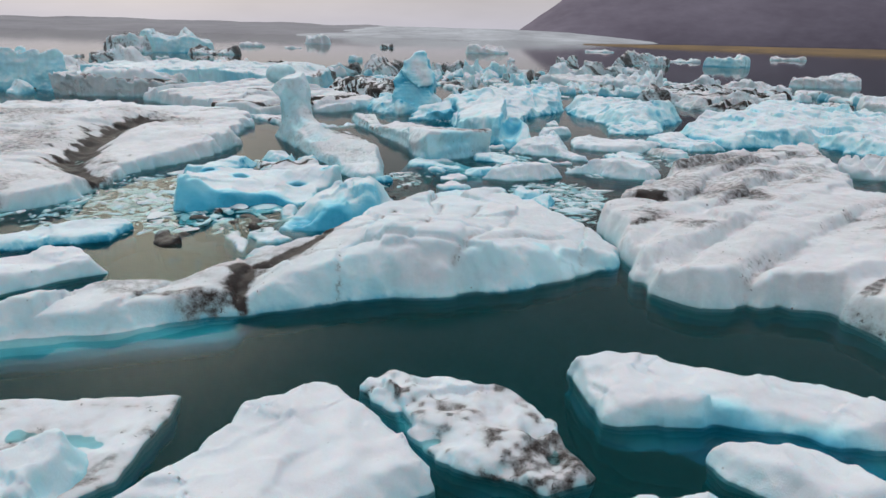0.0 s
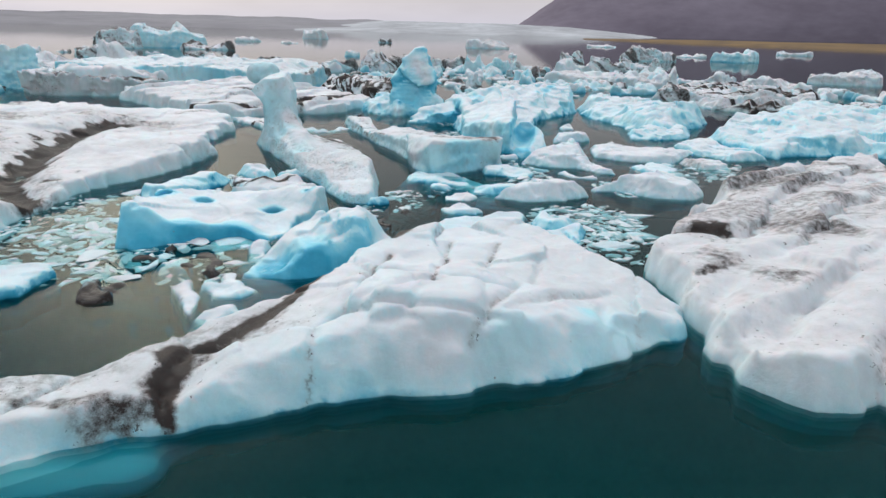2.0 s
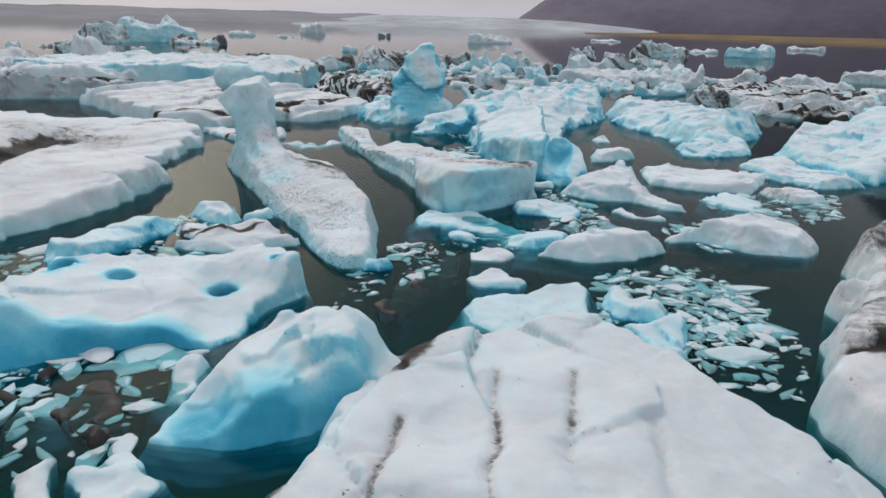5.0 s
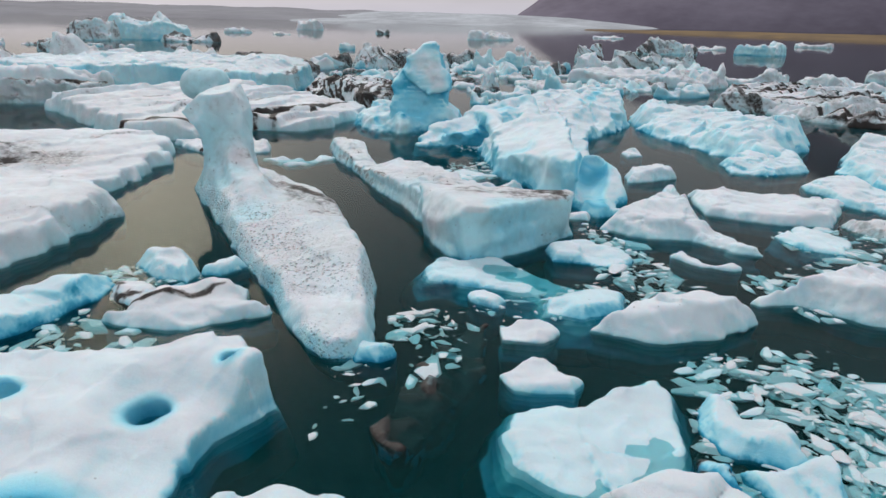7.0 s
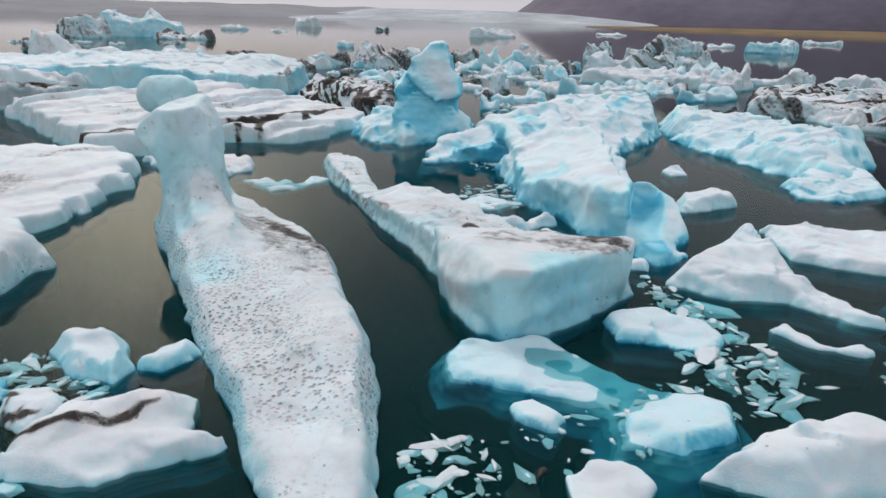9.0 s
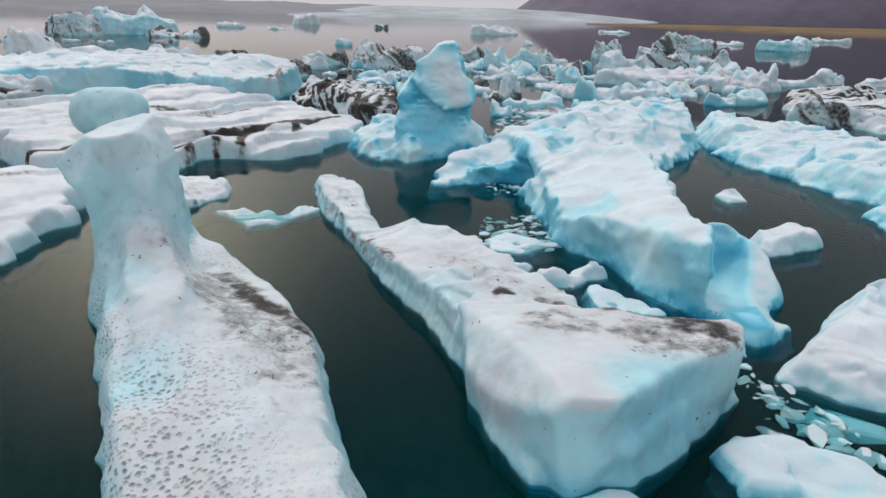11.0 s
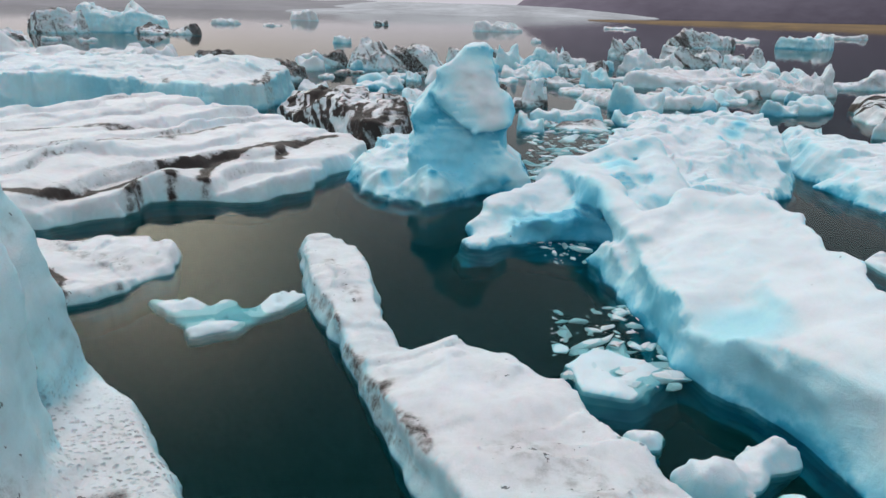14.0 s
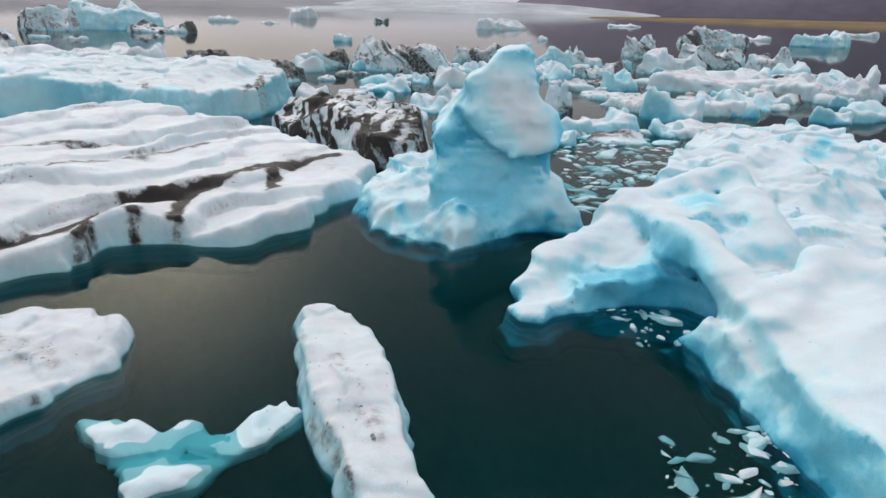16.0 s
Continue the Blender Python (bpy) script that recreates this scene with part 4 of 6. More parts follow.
berg("iceberg",
     [(-10.2, 41.4), (-8.6, 38.1), (-7.0, 35.0), (-5.6, 32.3), (-4.7, 30.7), (-3.9, 29.3), (-3.4, 28.75), (-2.8, 28.75), (-2.65, 29.2), (-2.85, 31.0), (-2.95, 32.6), (-3.3, 34.1), (-4.0, 36.0), (-4.6, 38.1), (-5.6, 40.2), (-7.7, 43.0), (-9.0, 44.2), (-10.2, 43.3)],
     [(-7.9, 39.6, 1.30), (-7.0, 38.2, 1.05), (-5.7, 36.3, 0.92), (-7.0, 40.8, 0.50), (-6.2, 39.2, 0.70), (-4.4, 34.9, 0.85), (-3.5, 33.4, 0.90), (-3.05, 32.1, 1.05), (-3.1, 31.2, 0.85), (-2.9, 29.8, 0.60), (-8.6, 39.2, 0.90), (-6.9, 36.0, 0.55), (-5.4, 33.3, 0.45), (-4.1, 30.8, 0.40), (-3.5, 29.4, 0.30), (-5.2, 39.0, 0.60), (-4.5, 37.2, 0.60), (-6.6, 41.4, 0.45), (-7.6, 42.2, 0.45)],
     label="tall leaning ice pillar with pitted white flank", cliff=.4, blue=.3, depth=.6, flare=-.4, pits=1, dish=.4, soft=.1, rough=.6, wobble=.35, cell=.07, lobes=LOBES_PILLAR, fins=[(HEAD_PILLAR, 40.8, 0.78, 0.0), (KNOB_PILLAR, 43.0, 0.62, 0.0)], facets=FACETS_PILLAR, dirt=DIRT_PILLAR, grime=.3, wash=.5, tints=[((-10.1, 43.2, 3.4), 1.5, 0.42), ((-8.6, 40.8, 3.3), 1.0, 0.16), ((-8.6, 40.4, 1.8), 1.3, 0.36), ((-9.2, 40.4, 1.2), 1.5, 0.42), ((-8.3, 38.6, .6), 1.3, 0.36), ((-6.9, 36, .4), 1.2, 0.28)])
berg("ice_floe",
     [(-3.2, 29.5), (-3.0, 29.2), (-2.5, 29.1), (-2.2, 28.9), (-2.4, 28.6), (-2.9, 28.6)],
     [(-2.7, 28.6, 0.45)],
     label="small turquoise ice lump", base=.3, cliff=.2, blue=.6)
berg("iceberg",
     [(-6.9, 50.7), (-6.3, 48.2), (-5.7, 46.8), (-3.4, 41.0), (-2.3, 38.9), (-1.7, 36.9), (-1.6, 35.5), (-1.1, 34.5), (0.2, 34.5), (1.6, 35.8), (2.4, 36.8), (2.4, 37.5), (1.4, 38.3), (0.5, 39.3), (-0.1, 40.4), (-1.0, 42.0), (-1.4, 43.4), (-3.0, 44.9), (-4.0, 45.1), (-4.3, 46.0), (-4.45, 46.8), (-4.7, 48.1), (-5.2, 49.5), (-5.7, 50.4), (-6.3, 50.9)],
     [(-6.2, 50.0, 0.45), (-5.6, 48.6, 0.62), (-5.1, 46.8, 0.62), (-4.6, 45.6, 0.42), (-4.3, 45.2, 0.25), (-4.4, 43.6, 0.40), (-3.0, 43.9, 0.85), (-1.9, 43.0, 0.75), (-2.6, 41.2, 0.80), (-1.2, 40.3, 0.75), (-1.0, 39.3, 0.75), (-0.1, 39.1, 0.58), (0.6, 38.2, 0.70), (-2.0, 38.4, 0.85)],
     label="long flat-topped ice slab with a brown silt line", cliff=.1, blue=.3, shelf=(.1,.3), depth=.6, flare=-.3, facets=[((-12.5, 32.4, 10.6), 15.0, (-12.5, 32.5, 10.6), 15.0)], dish=.2, rough=.8, wobble=.4, cell=.07, blocks=[([(-1.95, 37.75), (-1.95, 36.6), (-1.6, 35.6), (-0.75, 34.2), (-0.3, 34.4), (1.0, 35.6), (2.15, 36.4), (2.35, 37.0), (0.5, 37.6)], (-1.9, 37.6, 1.22), (0.0, -0.06), -0.1, 0.05)], dirt=DIRT_LONG, grime=.24, wash=.5, tints=[((0.8, 35.0, 0.4), 1.7, 0.55), ((-1.4, 35.9, 0.8), 1.3, 0.14), ((-2.6, 39.4, 0.2), 1.6, 0.3)])
berg("iceberg",
     [(0.5, 49.1), (0.7, 44.9), (1.7, 43.2), (2.4, 41.2), (3.1, 40.0), (3.6, 39.0), (4.0, 39.0), (4.6, 39.4), (4.8, 41.0), (4.9, 43.4), (5.0, 46.9), (5.4, 50.6), (6.2, 53.6), (7.8, 56.2), (9.4, 58.4), (10.5, 62.0), (9.5, 66.0), (6.0, 65.0), (3.0, 61.0), (1.0, 57.0), (-0.6, 54.6), (-2.0, 52.7), (-2.8, 51.6), (-2.6, 50.9), (-2.1, 50.9), (-1.6, 51.4), (-0.6, 51.3), (0.2, 50.6)],
     [(0.9, 47.0, 0.70), (2.5, 46.0, 0.90), (3.3, 42.9, 0.90), (4.0, 39.6, 0.15), (-2.4, 51.6, 0.30), (-1.7, 52.2, 0.45), (-0.8, 52.9, 0.75), (0.2, 53.8, 1.00), (1.5, 52.0, 0.80), (3.0, 52.5, 0.70), (2.1, 54.3, 1.35), (4.5, 43.0, 0.70), (4.8, 47.0, 0.50), (4.5, 53.5, 0.80), (5.8, 53.4, 0.25), (5.5, 56.0, 0.80), (3.2, 60.0, 1.30), (5.0, 60.5, 1.95), (6.6, 59.2, 1.70), (7.2, 61.0, 2.25), (8.6, 62.0, 2.35), (8.2, 59.0, 1.50), (9.2, 58.2, 0.60), (9.6, 62.5, 1.80), (7.2, 56.6, 0.35)],
     label="sculpted white and blue iceberg with melted hollows", cliff=.3, blue=.4, rough=.8, depth=.8, flare=.15, cuts=CUTS_HOLE, facets=BOWLS_HOLE, blocks=[SLAB_HOLE], lobes=LOBES_HOLE, dish=1.2, wobble=.6, cell=.075, tints=[((0.2, 51.6, 0.4), 1.5, 0.8), ((-0.9, 52.0, 0.4), 0.9, 0.6), ((3.9, 41.5, 1.0), 0.8, 0.85), ((1.5, 44.5, 1.0), 1.0, 0.42), ((2.3, 41.6, 1.1), 1.2, 0.24), ((4.8, 42.5, 0.8), 0.8, 0.5), ((2.0, 54.6, 1.4), 0.7, 0.5), ((7.6, 60.1, 1.8), 0.5, 0.6)])
berg("ice_floe",
     [(3.4, 37.4), (5.0, 39.2), (6.0, 40.3), (6.8, 40.4), (6.7, 37.6), (7.0, 36.2), (7.4, 35.0), (6.6, 35.3), (5.9, 36.4), (4.2, 36.6)],
     [(5.3, 38.4, 0.90), (3.8, 36.7, 0.50), (5.4, 37.2, 0.60), (6.5, 35.4, 0.30)],
     label="white peaked ice floe with a trailing tongue", cliff=.3, blue=.25)
berg("ice_floe",
     [(6.1, 45.2), (7.8, 46.5), (8.2, 44.9), (7.9, 44.6), (6.0, 43.9)],
     [(7.5, 45.5, 0.55)],
     label="white weathered ice floe lying low in dark lagoon water", cliff=.25, blue=.2)
berg("ice_floe",
     [(7.6, 42.0), (8.4, 41.6), (11.1, 41.5), (12.9, 41.0), (10.8, 38.0), (9.2, 38.3), (8.1, 38.8), (7.4, 39.4)],
     [(7.6, 40.2, 0.40), (10.2, 39.4, 0.40)],
     label="white weathered ice floe lying low in dark lagoon water", base=.35, cliff=.15)
berg("ice_floe",
     [(-1.8, 33.5), (-1.4, 34.0), (-0.0, 34.3), (1.1, 33.1), (2.1, 32.4), (2.8, 32.0), (2.5, 31.2), (1.5, 30.7), (0.8, 30.9), (0.9, 32.0), (-0.2, 32.3), (-1.7, 32.8)],
     [(-1.0, 33.5, 0.20), (0.4, 33.5, 0.00), (1.0, 32.7, -0.10), (1.6, 31.2, 0.30), (1.0, 30.7, 0.15)],
     label="half-sunken turquoise ice floe", base=.1, cliff=.3, blue=.55, flare=.8)
berg("ice_floe",
     [(1.4, 35.2), (1.9, 35.5), (3.4, 35.1), (3.6, 34.5), (3.0, 33.9), (1.6, 34.3)],
     [(2.2, 34.6, 0.30), (3.0, 34.1, 0.20)],
     label="pale blue ice floe", base=.25, cliff=.2, blue=.45)
berg("ice_floe",
     [(1.6, 30.1), (2.7, 30.8), (4.0, 31.3), (4.6, 31.0), (5.4, 30.6), (4.4, 29.8), (3.0, 29.6), (2.0, 29.9)],
     [(3.1, 30.7, 0.60), (3.5, 30.1, 0.70), (2.0, 29.7, 0.50)],
     label="white weathered ice floe lying low in dark lagoon water", base=.5, cliff=.2)
berg("ice_floe",
     [(-0.2, 30.1), (0.2, 30.4), (0.8, 30.3), (1.0, 30.0), (0.6, 29.5), (-0.2, 29.6)],
     [(0.4, 29.9, 0.15)],
     label="white weathered ice floe lying low in dark lagoon water", base=.12, cliff=.2)
berg("ice_floe",
     [(5.8, 31.6), (7.4, 32.7), (8.4, 33.2), (9.5, 32.8), (9.9, 31.7), (9.1, 30.3), (7.8, 30.7), (6.6, 31.7)],
     [(8.2, 33.1, 0.75), (8.7, 31.6, 0.60)],
     label="white peaked ice floe", cliff=.3)
berg("ice_floe",
     [(-0.3, 28.1), (0.3, 28.6), (1.1, 28.0), (0.9, 27.6), (-0.1, 27.7)],
     [(0.4, 28.0, 0.20)],
     label="white weathered ice floe lying low in dark lagoon water", base=.15, cliff=.2, blue=.25)
berg("ice_floe",
     [(-0.3, 26.2), (-0.1, 26.9), (1.0, 27.1), (2.4, 28.2), (2.4, 27.5), (2.1, 26.3), (2.2, 25.2), (1.9, 24.7), (1.4, 24.6), (0.3, 25.0), (-0.3, 25.5)],
     [(0.8, 26.3, 0.12), (2.1, 27.3, 0.15), (1.9, 25.2, -0.10)],
     label="turquoise ice floe awash at the waterline", base=.08, cliff=.4, blue=.45, flare=.8)
berg("ice_floe",
     [(2.9, 27.3), (3.3, 27.5), (3.3, 26.6), (3.9, 26.7), (3.9, 25.6), (3.6, 25.4), (3.0, 25.8), (2.7, 26.4)],
     [(3.1, 26.9, 0.35), (3.6, 25.9, 0.40)],
     label="pale blue lumpy ice block beside dark rubble", base=.25, cliff=.2, blue=.45)
berg("ice_floe",
     [(2.9, 25.5), (3.4, 25.4), (4.2, 25.7), (4.1, 25.1), (3.5, 23.9), (3.1, 24.1)],
     [(4.0, 25.2, 0.35), (3.0, 24.3, 0.30)],
     label="pale blue lumpy ice block", base=.25, cliff=.2, blue=.45)
berg("ice_floe",
     [(-7.8, 30.2), (-7.6, 31.4), (-6.2, 32.1), (-5.8, 32.0), (-5.5, 31.0), (-4.9, 30.6), (-5.9, 30.0), (-6.3, 29.7), (-7.6, 29.8), (-8.2, 30.1)],
     [(-6.1, 31.3, 0.60), (-7.2, 30.8, 0.50), (-5.6, 30.9, 0.30), (-6.3, 29.7, 0.25)],
     label="white ice floe with a grey sediment seam", base=.35, cliff=.25, dirt=DIRT_SEAM)
berg("ice_floe",
     [(-8.9, 33.5), (-8.5, 33.9), (-7.9, 33.7), (-7.1, 32.8), (-7.3, 32.3), (-8.2, 32.7)],
     [(-8.2, 33.4, 0.60), (-7.2, 32.4, 0.40)],
     label="cracked pale ice block", base=.35, cliff=.2, blue=.3)
berg("ice_floe",
     [(-7.1, 32.9), (-6.6, 33.9), (-6.2, 33.4), (-6.7, 32.8)],
     [(-6.5, 33.4, 0.35)],
     label="pale blue ice floe", base=.25, cliff=.2, blue=.4)
berg("ice_floe",
     [(-11.4, 29.4), (-10.8, 29.9), (-10.5, 31.0), (-9.0, 32.3), (-8.8, 32.0), (-9.4, 29.4), (-10.1, 28.8), (-10.9, 28.5)],
     [(-10.0, 30.8, 0.50), (-8.8, 31.7, 0.60), (-10.5, 29.5, 0.40)],
     label="turquoise ice floe beside broken ice", cliff=.25, blue=.55)
berg("ice_floe",
     [(2.3, 26.5), (2.9, 27.2), (2.9, 26.5), (3.0, 25.6), (2.9, 24.9), (2.5, 25.2)],
     [(2.7, 26.3, 0.12), (2.7, 25.2, 0.10)],
     label="dark ash-laden ice awash among the brash", base=-.2, cliff=.4, grime=1.6, blue=1.0, rough=1.8, dish=1.4)
berg("ice_floe",
     [(-8.7, 31.8), (-8.1, 32.0), (-7.6, 31.4), (-7.9, 30.8), (-8.3, 31.0)],
     [(-8.0, 31.2, 0.20)],
     label="rust-brown silty ice lump", base=.15, cliff=.3, grime=1.2)
berg("ice_floe",
     [(-1.1, 44.9), (-0.5, 45.4), (0.1, 45.1), (0.5, 44.7), (-0.3, 43.9), (-1.0, 44.1)],
     [(-0.7, 44.8, 0.10), (-0.0, 44.4, 0.08)],
     label="pale translucent ice slab awash among brash", base=.04, cliff=.35, blue=.4, flare=.4, dish=.7)
berg("ice_floe",
     [(-0.6, 42.8), (-0.3, 42.9), (-0.1, 42.8), (-0.3, 42.5), (-0.6, 42.5)],
     [(-0.5, 42.6, 0.30)],
     label="small white ice block beside brash", base=.2, cliff=.2)
berg("ice_floe",
     [(1.0, 41.6), (1.6, 41.4), (2.2, 40.1), (1.4, 40.0), (0.9, 40.7)],
     [(1.2, 41.1, 0.12), (1.6, 40.2, 0.08)],
     label="pale translucent ice slab awash among brash", base=.04, cliff=.35, blue=.4, flare=.4, dish=.7)
berg("ice_floe",
     [(-0.2, 41.9), (0.5, 42.1), (1.3, 42.6), (1.4, 42.3), (0.5, 41.6), (-0.0, 41.6)],
     [(0.3, 41.8, 0.25), (1.1, 42.0, 0.30)],
     label="white jagged ice piece beside brash", base=.2, cliff=.2, rough=2)
berg("ice_floe",
     [(2.2, 39.5), (2.5, 39.2), (3.3, 38.8), (3.2, 38.3), (2.5, 38.6)],
     [(2.3, 39.0, 0.20), (2.8, 38.3, 0.25)],
     label="grey-streaked white ice piece", base=.2, cliff=.2, grime=.4)
berg("ice_floe",
     [(7.3, 50.5), (8.0, 51.3), (8.1, 49.6), (7.4, 49.5)],
     [(7.7, 50.5, 0.25)],
     label="small white ice spur afloat", base=.15, cliff=.2)
berg("ice_floe",
     [(4.8, 35.0), (5.1, 35.1), (5.7, 34.4), (6.3, 34.0), (6.1, 33.9), (5.2, 34.3)],
     [(4.8, 34.5, 0.20), (5.7, 34.2, 0.10)],
     label="narrow white ice sliver afloat", base=.1, cliff=.2)
berg("ice_floe",
     [(-0.7, 31.8), (-0.4, 31.9), (-0.0, 31.5), (-0.2, 31.2), (-0.6, 31.4)],
     [(-0.4, 31.3, 0.25)],
     label="small pale blue ice block", base=.2, cliff=.2, blue=.35)
berg("ice_sheet",
     [(-17.5, 19.7), (-14.8, 22.1), (-13.6, 24.2), (-13.7, 27.5), (-12.7, 31.4), (-11.8, 34.2), (-11.5, 38.0), (-13.0, 39.9), (-12.7, 46.0), (-13.8, 48.8), (-16.6, 49.8), (-20.0, 47.4), (-26.0, 48.8), (-28.5, 44.4), (-35.0, 41.3)],
     [(-22.2, 41.6, 1.40), (-24.4, 38.0, 1.40), (-17.3, 36.0, 0.90), (-17.0, 32.3, 0.60), (-13.7, 23.8, 0.80), (-14.7, 22.3, 0.70), (-14.8, 35.7, 1.00), (-14.1, 42.3, 0.50), (-13.2, 29.7, 0.60), (-19.0, 23.1, 1.20)],
     label="broad grey-white ice sheet crossed by a black ash furrow", cliff=.35, dirt=DIRT_LEFT, grooves=GROOVES_LEFT, strata=(-60,2.6,.12), dish=.25, rough=.5, wash=1.1)
berg("ice_floe",
     [(-14.3, 50.5), (-12.3, 50.6), (-10.5, 50.7), (-9.6, 50.4), (-9.4, 49.1), (-9.9, 48.0), (-10.3, 47.3), (-11.2, 46.9)],
     [(-10.9, 50.0, 0.30), (-10.4, 48.3, 0.25)],
     label="white ice floe with rusty silt specks", base=.25, cliff=.15, grime=.3, dirt=DIRT_RUST)
berg("ice_floe",
     [(-9.2, 47.5), (-8.9, 47.6), (-8.1, 47.2), (-7.7, 47.6), (-7.0, 47.3), (-6.4, 48.0), (-6.0, 47.7), (-6.4, 46.9), (-7.2, 46.1), (-7.9, 45.9), (-8.7, 46.8)],
     [(-8.7, 47.4, 0.16), (-7.5, 47.1, 0.10), (-6.4, 47.6, 0.22), (-7.7, 46.0, 0.12)],
     label="translucent turquoise ice piece awash", base=.08, cliff=.5, blue=.2, depth=.2, flare=.1, rough=1.5, dish=.7, tints=[((-7.5, 47, 0), 3.0, 0.16)])
berg("ice_sheet",
     [(-16.5, 50.6), (-14.8, 51.2), (-13.4, 52.5), (-12.4, 53.5), (-12.3, 54.9), (-11.2, 55.1), (-9.3, 54.8), (-7.8, 56.8), (-6.4, 62.5), (-7.0, 63.8), (-8.7, 65.1), (-11.4, 68.4), (-13.9, 68.8), (-18.8, 71.1), (-20.7, 68.7), (-21.6, 66.1), (-26.8, 62.1)],
     [(-17.3, 67.9, 1.50), (-18.7, 65.2, 1.30), (-12.7, 65.1, 0.90), (-15.9, 57.0, 1.20), (-12.3, 55.5, 0.90), (-10.6, 59.2, 0.80), (-8.3, 62.8, 0.80), (-9.0, 58.1, 0.60), (-6.8, 61.6, 0.50), (-10.2, 55.4, 0.40), (-12.6, 53.3, 0.60), (-13.1, 52.2, 0.50), (-15.7, 52.8, 1.10)],
     label="broad white ice sheet with black ash seams", cliff=.25, dirt=DIRT_STRIPE, strata=(-33,2.4,.5), dish=.15, rough=.4, wash=.45)
berg("iceberg",
     [(-33.0, 69.5), (-28.5, 71.0), (-24.2, 72.9), (-21.0, 73.0), (-18.7, 72.4), (-16.6, 71.4), (-15.2, 72.2), (-13.7, 76.0), (-12.9, 80.5), (-14.2, 82.8), (-18.6, 82.0), (-23.0, 82.5), (-27.1, 81.7), (-35.2, 78.7), (-38.0, 73.0)],
     [(-13.2, 80.0, 2.1), (-16.8, 80.0, 2.8), (-18.7, 77.2, 2.2), (-19.4, 75.2, 1.8), (-23.7, 75.5, 2.1), (-23.1, 80.0, 2.6), (-28.5, 79.0, 2.7), (-29.6, 73.5, 2.2), (-15.8, 75.0, 1.75), (-14.4, 76.5, 1.6), (-33.7, 74.0, 2.4)],
     label="long low iceberg with a blue cliff face", cliff=.15, blue=.36, dish=.5, rough=.6, dirt=DIRT_WALL, wash=.4, tints=[((-17.2, 72.2, 0.8), 1.8, 0.46)])
berg("iceberg",
     [(-12.0, 71.1), (-9.3, 67.7), (-6.8, 63.6), (-5.8, 63.9), (-4.5, 65.0), (-4.4, 67.5), (-5.2, 70.7), (-6.3, 72.8), (-9.3, 74.3), (-12.0, 73.8)],
     [(-10.1, 72.5, 1.70), (-7.4, 68.0, 1.80), (-5.3, 66.6, 1.70), (-10.9, 71.0, 0.70), (-7.9, 64.6, 1.30), (-4.7, 63.2, 1.00)],
     label="dirty iceberg banded with black and brown ash", cliff=.3, grime=.85, bands=(1.0, 1.7, -0.8, 1.2), dish=.6, rough=.9, wash=1.4)
berg("iceberg",
     [(-6.7, 58.3), (-5.4, 56.2), (-3.8, 55.2), (-2.3, 56.4), (-0.5, 57.8), (-0.0, 60.2), (-0.5, 62.8), (-2.6, 64.2), (-5.3, 63.0), (-6.5, 60.6)],
     [(-6.0, 57.3, 0.70), (-5.3, 56.0, 0.60), (-3.8, 54.4, 0.70), (-1.6, 56.4, 0.70), (-0.9, 58.0, 0.60), (-3.1, 54.6, 1.60), (-4.5, 58.8, 1.00)],
     label="blue ice tower with a white tilted cap", cliff=.55, blue=.55, depth=1.4, flare=.35, fins=[(FIN_TOWER, 58.6, 2.1, 0.32), (CAP_TOWER, 58.3, 2.3, 0.36)], cuts=CUTS_TOWER, tints=TINTS_TOWER, facets=[((3.2, 53.4, 8.6), 7.0, (3.2, 53.5, 8.6), 7.0), ((-10.0, 52.0, 6.2), 6.6, (-10.0, 52.1, 6.2), 6.6)], dish=1.5)
berg("iceberg",
     [(10.5, 62.2), (10.3, 56.3), (10.9, 54.1), (11.4, 51.8), (12.0, 50.0), (13.5, 47.4), (18.5, 54.1), (17.2, 58.5), (16.1, 62.2), (14.8, 65.6), (13.0, 68.1)],
     [(12.1, 64.2, 1.00), (12.6, 60.0, 1.25), (12.9, 56.5, 1.2), (14.2, 54.5, 1.5), (15.4, 51.5, 1.7), (15.7, 56.3, 1.1), (11.0, 54.5, 0.30), (13.8, 49.0, 0.90)],
     label="long pale blue ice ridge", cliff=.75, blue=.42, dish=.9, rough=1.2)
berg("iceberg",
     [(15.1, 43.3), (16.5, 40.2), (18.2, 41.0), (22.6, 41.7), (24.0, 37.4), (26.5, 35.2), (34.7, 46.9), (32.8, 52.1), (30.6, 57.4), (26.5, 58.8), (21.3, 51.4)],
     [(24.7, 54.9, 1.60), (23.3, 47.4, 1.50), (21.8, 40.5, 0.90), (32.1, 51.2, 1.30), (16.4, 43.7, 0.50), (29.4, 42.0, 1.20)],
     label="low white iceberg with a blue face", cliff=.6, blue=.45, depth=.8, rough=1.2)
berg("ice_floe",
     [(-8.7, 19.9), (-8.6, 20.9), (-7.3, 19.8), (-6.1, 19.0), (-6.1, 18.5), (-7.3, 18.9), (-8.1, 18.9)],
     [(-7.6, 19.4, 0.02), (-8.4, 20.3, 0.05)],
     label="dark ash-laden ice just under the surface", base=-.06, cliff=.4, grime=2.2, blue=.9, rough=1.8, dish=1.2, dirt=[((-8.5, 20.5), (-6.3, 21.5), 4.0, 1.0), ((-2.1, 26), (-.6, 30.2), 2.0, 1.0)])
